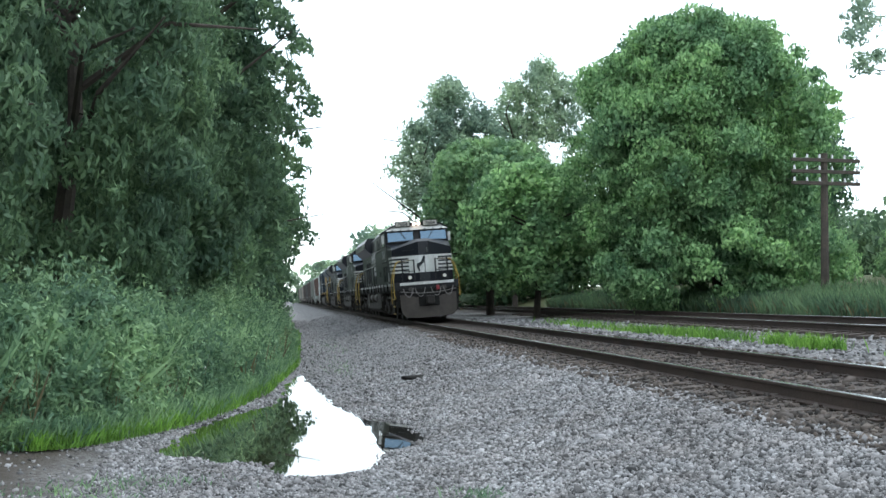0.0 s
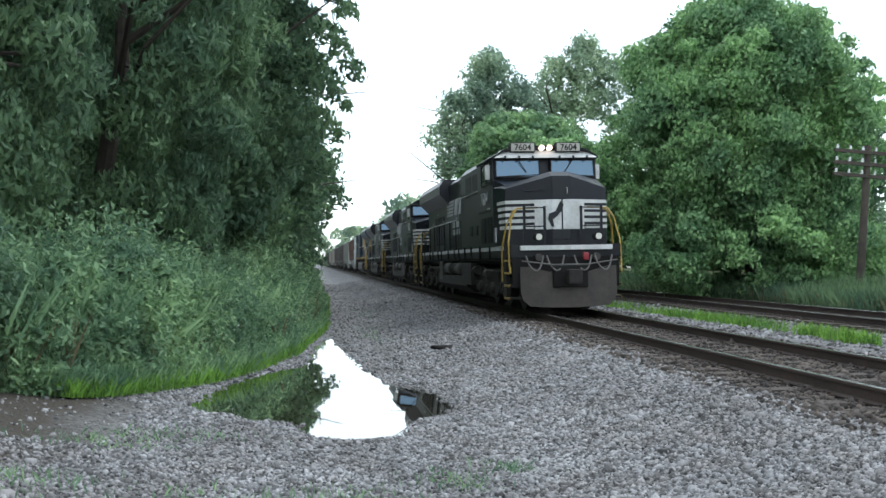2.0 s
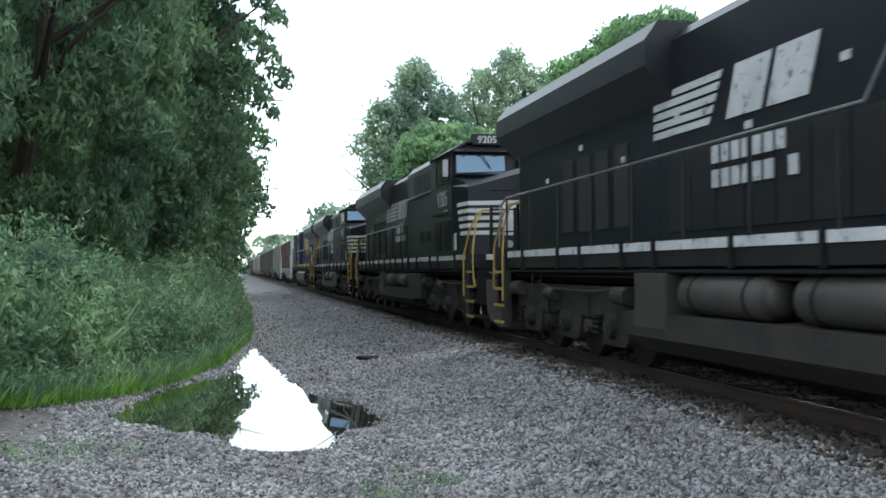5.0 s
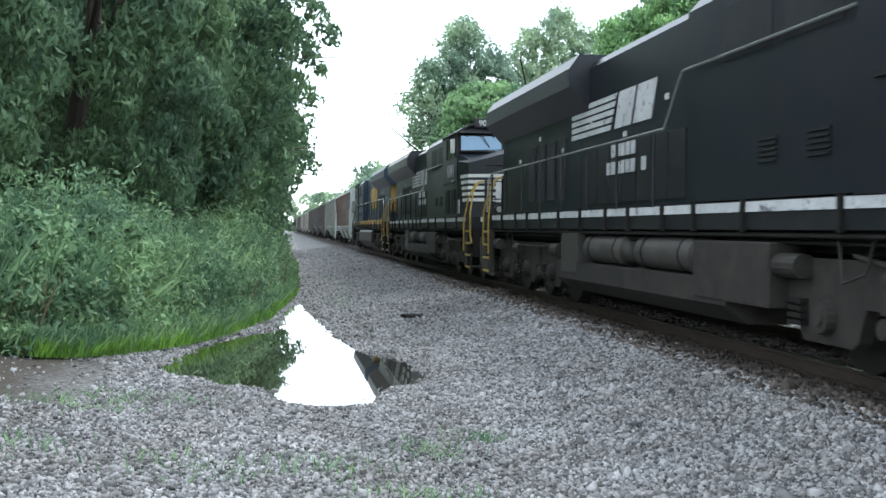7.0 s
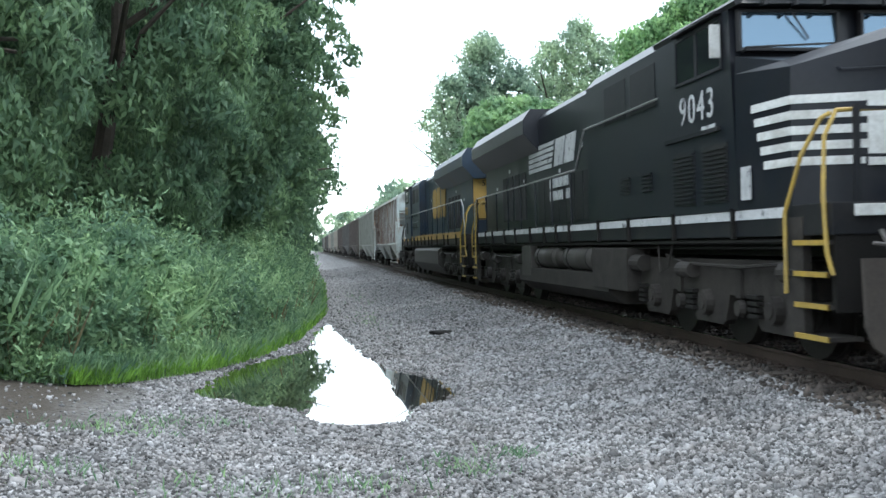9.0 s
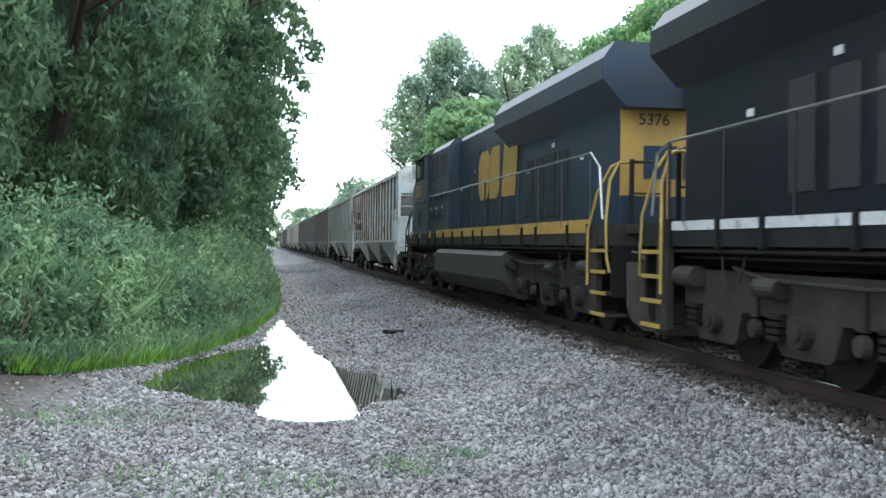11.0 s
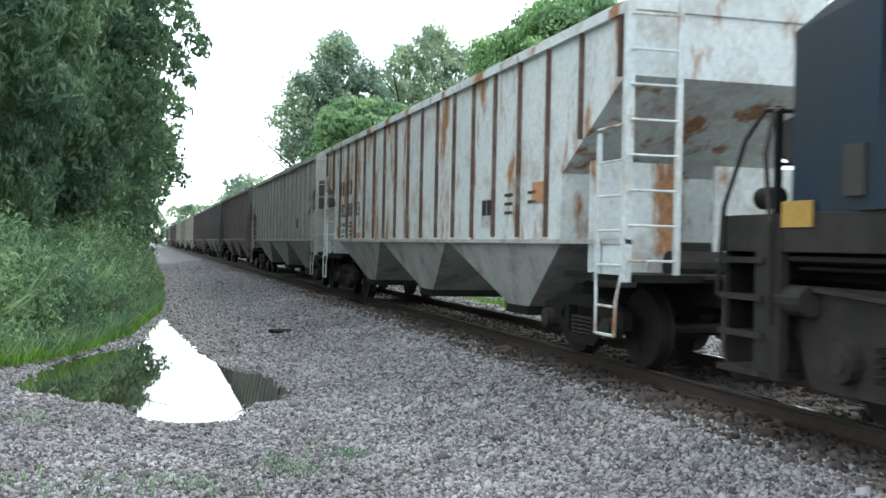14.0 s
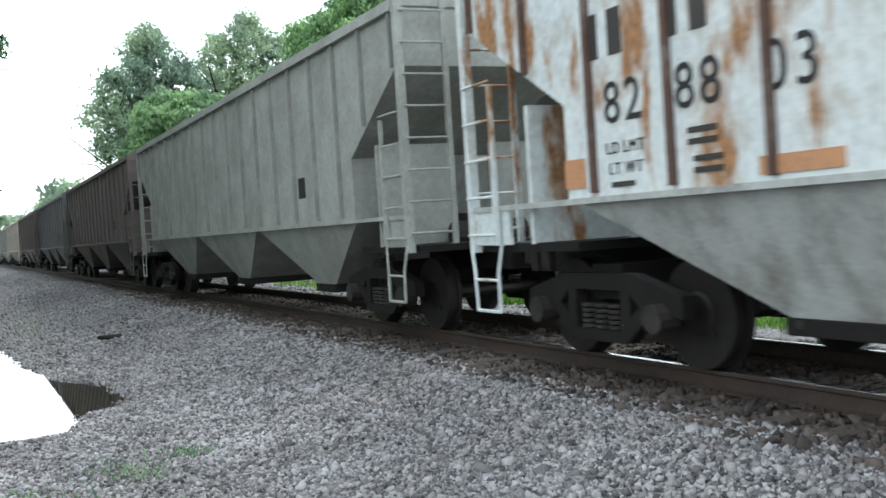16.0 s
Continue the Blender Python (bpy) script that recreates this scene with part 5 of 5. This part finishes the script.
tree("maple_tree", "huge round bright green maple beyond the second track", 17.9, 40, dome_lumps(3, 17.4, 40, 0.5, 11.9, 5.5, 5.3, 380, 0.45, 0.95, 0.6) + dome_lumps(41, 17.2, 38.5, -0.3, 3.4, 5.2, 4.6, 70, 0.5, 0.9) + dome_lumps(4, 17.4, 40, 2.0, 9.8, 4.3, 4.0, 40, 1.1, 1.8),
     M_LEAF_MAPLE, 0.2, 62, 5, 8.0, 0.32, 0.9, droop=0.9, ground=MG, slim=0.5)
tree("maple_tree", "smaller light green tree beside the great maple", 11.6, 46, dome_lumps(6, 11.6, 46, 0.8, 6.6, 2.9, 3.0, 60, 0.6, 1.1), M_LEAF_MAPLE, 0.24, 42, 6, 5.0, 0.18, ground=MG, slim=0.6)
tree("broadleaf_tree", "mid-green broadleaf tree behind the train", 11.6, 56, dome_lumps(7, 11.8, 56, 0.8, 9.2, 4.0, 4.0, 80, 0.7, 1.3), M_LEAF_BUSH, 0.3, 26, 7, 7.0, 0.25, ground=MG, slim=0.6)
tree("broadleaf_tree", "tall airy tree in haze-paled green with sky showing through", 10.0, 66, dome_lumps(8, 11.3, 66, 1.0, 10.5, 3.6, 3.5, 120, 0.4, 0.9, 0.15) + dome_lumps(81, 9.3, 65, 6.5, 12.0, 1.9, 1.8, 70, 0.4, 1.0, 0.15) + dome_lumps(82, 11.6, 66, 8.5, 14.9, 2.0, 2.0, 90, 0.4, 1.0, 0.15) + dome_lumps(83, 13.8, 66, 8.0, 12.6, 1.5, 1.8, 50, 0.4, 0.95, 0.15), M_LEAF_FAR, 0.25, 15, 8, 13.0, 0.2, 0.95, ground=MG, slim=0.5)
tree("broadleaf_tree", "tall airy tree in haze-paled green with sky showing through", 16.0, 68, dome_lumps(9, 16.4, 68, 8.5, 14.9, 1.7, 1.8, 70, 0.4, 1.0, 0.15) + dome_lumps(91, 18.4, 68, 10.5, 16.2, 2.0, 1.8, 80, 0.4, 1.0, 0.15) + dome_lumps(92, 20.6, 68, 9.0, 15.0, 1.5, 1.6, 46, 0.35, 0.85, 0.15) + dome_lumps(93, 17.5, 68, 3.0, 10.5, 3.8, 3.0, 90, 0.4, 0.8, 0.15), M_LEAF_FAR, 0.25, 13, 9, 14.0, 0.2, 0.95, ground=MG, slim=0.5)
tree("broadleaf_tree", "shaded tree at the wood's edge", 25.0, 52, dome_lumps(10, 25, 52, 0.8, 9.0, 5, 4, 60, 0.9, 1.5), M_LEAF_WOOD, 0.32, 20, 10, 7.0, 0.3, ground=0.4, slim=0.6)
tree("broadleaf_tree", "slender tree whose leafy twigs hang into the sky", 19.0, 20.5, dome_lumps(12, 15.7, 20.5, 5.0, 8.8, 3.4, 2.4, 60, 0.2, 0.45), M_LEAF_FAR, 0.17, 45, 12, 7.5, 0.16, 0.8, ground=0.3, slim=0.45)

# bushes and young conifers along the far bank
for k, (bx, by, bh, br) in enumerate(((18.6, 11, 2.4, 2.0), (18.4, 14.5, 2.5, 1.9), (18.8, 18, 2.7, 2.0), (19.2, 21.5, 2.4, 1.9), (19.6, 25.5, 2.2, 1.8), (20.6, 30, 2.0, 1.9), (26.5, 35.5, 2.2, 2.0))):
    lift = bx * CANT_RISE
    b = thing("bush", "dense green bush on the far bank", "bush", "bushes on the far bank")
    rng = np.random.default_rng(40 + k)
    pts, outs = clump_points(rng, dome_lumps(60 + k, bx, by, 0.1 + lift, bh + lift, br, br, 26, 0.35, 0.7), 90, 0.5)
    tagged(quads_mesh("crown", leaves(rng, pts, outs, 0.17, 0.09), M_LEAF_BUSH, b), kind="stuff")
    part("stem", limb_mesh(random.Random(k), bx, by, 0.1 + lift, bh * 0.7, 0.06, br * 0.8, 6), M_BARK, b)
for k, (bx, by, bh) in enumerate(((25.0, 38, 4.2), (26.4, 37, 4.6), (27.8, 38.5, 4.0), (23.2, 27, 3.4), (29.0, 39, 3.6))):
    lift = bx * CANT_RISE
    c = thing("conifer", "small pointed dark green conifer", "conifer", "young conifers on the far bank")
    rng = np.random.default_rng(80 + k)
    lumps = [(bx + 0.5 * (1 - h) * math.cos(h * 40), by + 0.5 * (1 - h) * math.sin(h * 40), lift + 0.4 + bh * h, 0.72 * (1.05 - h)) for h in np.linspace(0.03, 0.97, 26)]
    pts, outs = clump_points(rng, lumps, 120, 0.6)
    tagged(quads_mesh("crown", leaves(rng, pts, outs, 0.16, 0.05, 0.2), M_CONIFER, c), kind="stuff")
    part("trunk", rod(bmesh.new(), (bx, by, 0.2 + lift), (bx, by, bh + lift), 0.08, 0.02), M_BARK, c)

# the wood that crowds the lane
def wood_lumps(seed, x, y, z0, z1, rx, ry, n, r0, r1):
    return dome_lumps(seed, x, y, z0, z1, rx, ry, n, r0, r1)


tree("woodland_tree", "dark leafy tree with hanging boughs over the weeds", -6.6, 16.5, wood_lumps(20, -6.5, 16.5, 1.2, 9.5, 3.4, 2.6, 250, 0.22, 0.62), M_LEAF_WOOD, 0.2, 80, 20, 8.5, 0.22, 0.45, droop=1.1, slim=0.3)
tree("woodland_tree", "dark leafy tree with hanging boughs over the weeds", -3.6, 20.5, wood_lumps(21, -4.0, 21, 1.6, 11.0, 3.4, 2.8, 260, 0.25, 0.68), M_LEAF_WOOD, 0.2, 66, 21, 10.0, 0.25, 0.45, droop=1.1, slim=0.3)
tree("woodland_tree", "dark tree leaning over the lane", -2.6, 28, wood_lumps(22, -3.2, 28, 1.2, 13.0, 3.4, 3.4, 260, 0.3, 0.78) + [(0.2 + 0.95 * ((k * 37) % 10) / 10, 25.0 + (k * 13 % 7) * 0.5, 4.6 + k * 0.2, 0.26 + 0.05 * (k % 4)) for k in range(26)], M_LEAF_WOOD, 0.22, 46, 22, 12.0, 0.25, 0.5, droop=0.8, slim=0.4)
tree("woodland_tree", "tree with light-edged leaves at the wood's edge", -2.3, 37, wood_lumps(23, -3.0, 37, 0.8, 12.0, 3.6, 3.8, 100, 0.6, 1.25), M_LEAF_WOOD, 0.24, 34, 23, 11.0, 0.25, 0.55, slim=0.5)
tree("woodland_tree", "tree at the wood's edge", -2.6, 48, wood_lumps(24, -3.6, 48, 0.8, 11.0, 4.0, 4.5, 90, 0.7, 1.4), M_LEAF_WOOD, 0.3, 24, 24, 10.0, 0.25, 0.5, slim=0.5)
tree("woodland_tree", "tree at the wood's edge", -4.0, 64, wood_lumps(25, -3.6, 64, 0.8, 12.0, 5.0, 6.0, 90, 0.9, 1.6), M_LEAF_WOOD, 0.36, 16, 25, 11.0, 0.3, 0.5, slim=0.5)
tree("woodland_tree", "dark tree deeper in the wood", -11.5, 19, wood_lumps(26, -11, 19, 0.6, 11.0, 4.2, 3.5, 90, 0.8, 1.5), M_LEAF_WOOD, 0.26, 26, 26, 9.0, 0.25, 0.5, slim=0.4)
tree("woodland_tree", "dark tree deeper in the wood", -8.5, 27, wood_lumps(27, -8.5, 27, 0.6, 13.0, 4.4, 3.5, 90, 0.8, 1.6), M_LEAF_WOOD, 0.26, 22, 27, 11.0, 0.25, 0.5, slim=0.4)
tree("woodland_tree", "dark tree deeper in the wood", -9.0, 38, wood_lumps(28, -9, 38, 0.6, 13.0, 5, 4.5, 70, 1.0, 1.8), M_LEAF_WOOD, 0.34, 14, 28, 11.0, 0.25, 0.5, slim=0.4)

dead = thing("dead_branch", "dead branch with withered red-brown leaves in the wood", "branch")
drng = np.random.default_rng(33)
dpts, douts = clump_points(drng, [(*leaned(a, b, c), r) for a, b, c, r in ((-5.35, 15.2, 3.6, 0.22), (-5.1, 15.1, 3.4, 0.2), (-5.5, 15.2, 3.2, 0.25), (-5.2, 15.2, 3.05, 0.2))], 160, 0.7)
tagged(quads_mesh("withered_leaves", leaves(drng, dpts, douts, 0.14, 0.05, 1.0), M_DEAD, dead), kind="stuff")
part("twig", rod(bmesh.new(), leaned(-6.6, 16.4, 3.9), leaned(-5.2, 15.15, 3.2), 0.03, 0.01, seg=6), M_BARK, dead)

# distant woods closing the line
def far_woods(name, label, rows_of, seed, mat, leaf, dens):
    rng = random.Random(seed)
    lumps = []
    for x, y, h in rows_of:
        for k in range(7):
            lumps.append((*leaned(x + rng.uniform(-3, 3), y + rng.uniform(-3, 3), rng.uniform(0.1, 0.85) * h), rng.uniform(1.6, 2.8)))
    r = np.random.default_rng(seed)
    pts, outs = clump_points(r, lumps, dens, 0.4)
    tagged(quads_mesh(name, leaves(r, pts, outs, leaf, leaf * 0.6), mat), label, "woods", kind="stuff")


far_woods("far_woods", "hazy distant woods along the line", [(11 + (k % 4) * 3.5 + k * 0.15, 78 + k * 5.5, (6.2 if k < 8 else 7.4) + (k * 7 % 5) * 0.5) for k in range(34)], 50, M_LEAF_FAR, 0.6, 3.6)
far_woods("far_woods", "hazy woods on the wooded side of the lane", [(-6 - (k % 4) * 3.0 - k * 0.05, 74 + k * 6, 10 + (k * 5 % 4)) for k in range(30)], 51, M_LEAF_WOOD, 0.7, 2.6)
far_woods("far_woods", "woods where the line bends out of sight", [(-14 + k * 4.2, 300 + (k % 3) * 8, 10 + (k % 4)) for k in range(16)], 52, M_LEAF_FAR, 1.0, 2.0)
far_woods("far_woods", "low dark thicket behind the maple", [(14 + k * 3.0, 74 + (k % 3) * 3, 4.5) for k in range(13)], 54, M_LEAF_WOOD, 0.5, 5.0)
far_woods("far_woods", "woods behind the far bank", [(24 + (k % 3) * 4 + (0 if k > 4 else 6), 10 + k * 6.5, 6.5 if k > 6 else 2.6) for k in range(12)], 53, M_LEAF_WOOD, 0.5, 4.0)


def blades(rng, n, place, h0, h1, width, lean=0.35):
    """Grass blades and stalks as tapered slips; place(rng, n) gives the feet."""
    foot = place(rng, n)
    h = rng.uniform(h0, h1, (n, 1))
    a = rng.uniform(0, 6.283, (n, 1))
    side = np.concatenate([np.cos(a), np.sin(a), 0 * a], 1) * width
    bend = np.concatenate([rng.normal(0, lean, (n, 2)), np.ones((n, 1))], 1)
    tip = foot + unit(bend) * h
    mid = foot + (tip - foot) * 0.55 * np.array([0.7, 0.7, 1.0])
    return np.stack([foot - side * 0.5, foot + side * 0.5, tip, mid - side * 0.7], 1)


def weed_feet(lo, hi):
    def place(rng, n):
        y = 11.3 + 40 * rng.random(n) ** 1.9
        x = weed_edge(y) - lo - (hi - lo) * rng.random(n) ** 1.1
        return np.stack([x, y, 0.02 - LANE_DROP + 0.06 * np.maximum(0, -1.8 - x)], 1)
    return place


def weed_plants(rng, n, lo, hi, h0, h1, per, leaf, y_pow=1.9):
    """Stems set all the way up with narrow leaves."""
    feet = weed_feet(lo, hi)(rng, n)
    h = rng.uniform(h0, h1, n) * (0.78 + 0.3 * np.sin(feet[:, 0] * 1.9 + np.sin(feet[:, 1] * 1.3) * 2) * np.cos(feet[:, 1] * 0.9)) * np.clip(0.35 + (weed_edge(feet[:, 1]) - feet[:, 0]) * 0.55, 0.3, 1.0)
    tilt = rng.normal(0, 0.16, (n, 2))
    f = rng.random((n, per)) ** 0.75
    p = feet[:, None] + np.concatenate([tilt[:, None] * (f * h[:, None])[..., None], (f * h[:, None])[..., None]], -1)
    p = p.reshape(-1, 3) + rng.normal(0, 0.05, (n * per, 3))
    out = unit(rng.normal(0, 1, (n * per, 3)) + np.array([0, -0.4, 0.15]))
    return leaves(rng, p, out, leaf, leaf * 0.3, 0.35)


for k, (bx, by, bh, br) in enumerate(((-4.68, 11.01, 1.53, 0.64), (-3.73, 11.56, 1.4, 0.61), (-2.91, 12.75, 1.26, 0.56), (-4.22, 12.57, 1.8, 0.74), (-2.5, 14.61, 1.5, 0.58), (-5.39, 10.78, 1.59, 0.68))):
    sh_ob = thing("shrub", "blue-green leafy shrub among the tall weeds", "shrub", "shrubs in the weeds")
    rng = np.random.default_rng(140 + k)
    pts, outs = clump_points(rng, dome_lumps(160 + k, bx, by, 0.0, bh, br, br, 34, 0.14, 0.34), 150, 0.5)
    tagged(quads_mesh("crown", leaves(rng, pts, outs, 0.1, 0.055, 0.3), M_LEAF_WOOD if k % 2 else M_WEED, sh_ob), kind="stuff")
    part("stem", limb_mesh(random.Random(k + 9), bx, by, -0.1, bh * 0.8, 0.03, br * 0.8, 7), M_BARK, sh_ob)

wr = np.random.default_rng(70)
tagged(quads_mesh("weeds", weed_plants(wr, 6200, 0.3, 4.2, 1.35, 2.2, 36, 0.12), M_WEED), "tall green weeds crowding the edge of the lane", "weeds", kind="stuff")
tagged(quads_mesh("low_weeds", weed_plants(wr, 3400, 0.05, 1.2, 0.5, 1.0, 22, 0.1), M_WEED), "lower weeds at the edge of the lane", "weeds", kind="stuff")
tagged(quads_mesh("tall_grass", blades(wr, 7000, weed_feet(0.7, 2.8), 0.5, 1.4, 0.013, 0.28), M_WEED), "tall feathery grass standing among the weeds", "grass", kind="stuff")
tagged(quads_mesh("brown_stalks", blades(wr, 260, weed_feet(0.3, 0.9), 0.3, 0.8, 0.012, 0.16), M_DRY), "withered brown stalks at the edge of the weeds", "grass", kind="stuff")
tagged(quads_mesh("grass_verge", blades(wr, 16000, weed_feet(-0.2, 0.7), 0.04, 0.26, 0.011), M_GRASS), "bright green grass along the edge of the weeds", "grass", kind="stuff")
tagged(quads_mesh("mixed_verge", blades(wr, 12000, weed_feet(-0.1, 0.9), 0.08, 0.4, 0.014), M_WEED), "darker mixed grass at the foot of the weeds", "grass", kind="stuff")
tagged(quads_mesh("dry_stalks", blades(wr, 350, weed_feet(0.2, 1.2), 0.4, 1.0, 0.014, 0.2), M_DRY), "brown dry stalks among the weeds", "weeds", kind="stuff")


def patch_feet(spots):
    def place(rng, n):
        k = rng.integers(0, len(spots), n)
        s = np.array(spots)[k]
        x = s[:, 0] + rng.normal(0, 1, n) * s[:, 2]
        y = s[:, 1] + rng.normal(0, 1, n) * s[:, 3]
        return np.stack([x, y, np.array([terrain(a, b) for a, b in zip(x, y)])], 1)
    return place


tagged(quads_mesh("lane_tufts", blades(wr, 1300, patch_feet([(1.73, 36.0, 0.25, 2.4), (1.45, 25.8, 0.24, 1.8), (1.69, 8.7, 0.14, 0.12), (1.17, 8.0, 0.2, 0.2), (-1.75, 9.1, 0.4, 0.2), (-1.25, 9.6, 0.35, 0.2), (0.22, 7.3, 0.3, 0.2), (0.9, 6.6, 0.3, 0.12), (-0.6, 7.0, 0.3, 0.2), (-1.9, 7.4, 0.3, 0.2)]),
                                       0.03, 0.12, 0.010, 0.6), M_WEED), "small grass tufts growing through the gravel", "grass", kind="stuff")
tagged(quads_mesh("strip_tufts", blades(wr, 4200, patch_feet([(9.0, 25.1, 0.15, 1.2), (9.4, 23.4, 0.2, 1.3), (9.3, 21.5, 0.2, 0.9), (9.5, 18.6, 0.15, 0.4), (9.0, 16.5, 0.12, 0.3), (9.2, 31, 0.2, 2), (9.1, 12, 0.3, 1.0), (9.0, 9.5, 0.3, 0.8)]),
                                        0.08, 0.32, 0.018), M_GRASS), "bright grass growing between the tracks", "grass", kind="stuff")


def bank_feet(rng, n):
    y = 8 + 52 * rng.random(n)
    x = 15.4 + 3.0 * rng.random(n)
    return np.stack([x, y, np.array([terrain(a, b) for a, b in zip(x, y)])], 1)


tagged(quads_mesh("bank_grass", blades(wr, 30000, bank_feet, 0.25, 0.85, 0.03), M_LEAF_WOOD), "tall grass on the bank beyond the second track", "grass", kind="stuff")
tagged(quads_mesh("bank_dry_grass", blades(wr, 8000, bank_feet, 0.25, 0.7, 0.02), M_DRY), "dry grass on the bank beyond the second track", "grass", kind="stuff")


def lane_flowers():
    rng = random.Random(5)
    for k in range(9):
        y = rng.uniform(12.4, 18.5)
        x = float(weed_edge(y)) - rng.uniform(0.3, 1.0)
        z = rng.uniform(0.45, 0.75)
        fl = thing("wild_flower", "small white wild flower head among the weeds", "flower", "white flowers in the weeds")
        part("stem", rod(bmesh.new(), (x, y, -LANE_DROP), (x, y, z), 0.006, seg=5), M_WEED, fl)
        bm = bmesh.new()
        for j in range(7):
            bmesh.ops.create_icosphere(bm, subdivisions=1, radius=0.014, matrix=Matrix.Translation((x + rng.uniform(-0.03, 0.03), y + rng.uniform(-0.03, 0.03), z + rng.uniform(-0.01, 0.02))))
        part("flower_head", bm, M_FLOWER, fl)


lane_flowers()


def dark_stone(x, y):
    """A lone dark lump lying on the lane."""
    bm = bmesh.new()
    bmesh.ops.create_icosphere(bm, subdivisions=2, radius=1.0)
    for v in bm.verts:
        v.co *= 1 + 0.35 * noise.noise(v.co * 1.7)
        v.co = Vector((v.co.x * 0.26, v.co.y * 0.12, v.co.z * 0.06))
    ob = link_mesh("stone", bm, M_UNDER_DARK)
    ob.location = (x, y, terrain(x, y) + 0.03)
    tagged(ob, "flat dark lump of stone lying on the gravel lane", "stone")


dark_stone(2.55, 20.0)


def utility_pole():
    p = thing("utility_pole", "old weathered timber line pole with three cross-arms", "utility pole")
    bx, by, foot, x = 18.33, 33.2, 1.45, 18.33
    part("pole", rod(bmesh.new(), (bx, by, foot), (bx, by, 6.72), 0.15, 0.11, seg=10), M_POLE, p)
    for k, h in enumerate((6.47, 6.07, 5.67)):
        arm = part("cross_arm", box_bm(x - 1.25, x + 1.25, by - 0.16, by - 0.06, h - 0.06, h + 0.06, bevel=0.01), M_POLE, p)
        for j in range(6):
            ix = x - 1.15 + j * 0.46
            part("insulator", rod(bmesh.new(), (ix, by - 0.11, h + 0.06), (ix, by - 0.11, h + 0.2), 0.045, 0.03, seg=8), M_LENS, arm)


utility_pole()


def motions():
    """The whole train rolls along the near track; its nearest wheels turn."""
    times = [k * 0.25 for k in range(65)]
    for ob, y0, about, wheels in TRAIN:
        turn = 180 if about else 0
        walk(ob, [(t, CANT @ pose(TRAIN_X, y0 - train_way(t), RAIL_Z, 0, 0, turn)) for t in times])
        way = -1 if about else 1
        fine = [k / 15 for k in range(241)]
        for wheel, wy, r in wheels:
            walk(wheel, [(t, pose(AXLE_SHIFT * way, wy, r, way * math.degrees(train_way(t) / r), 0, 0)) for t in fine])


motions()
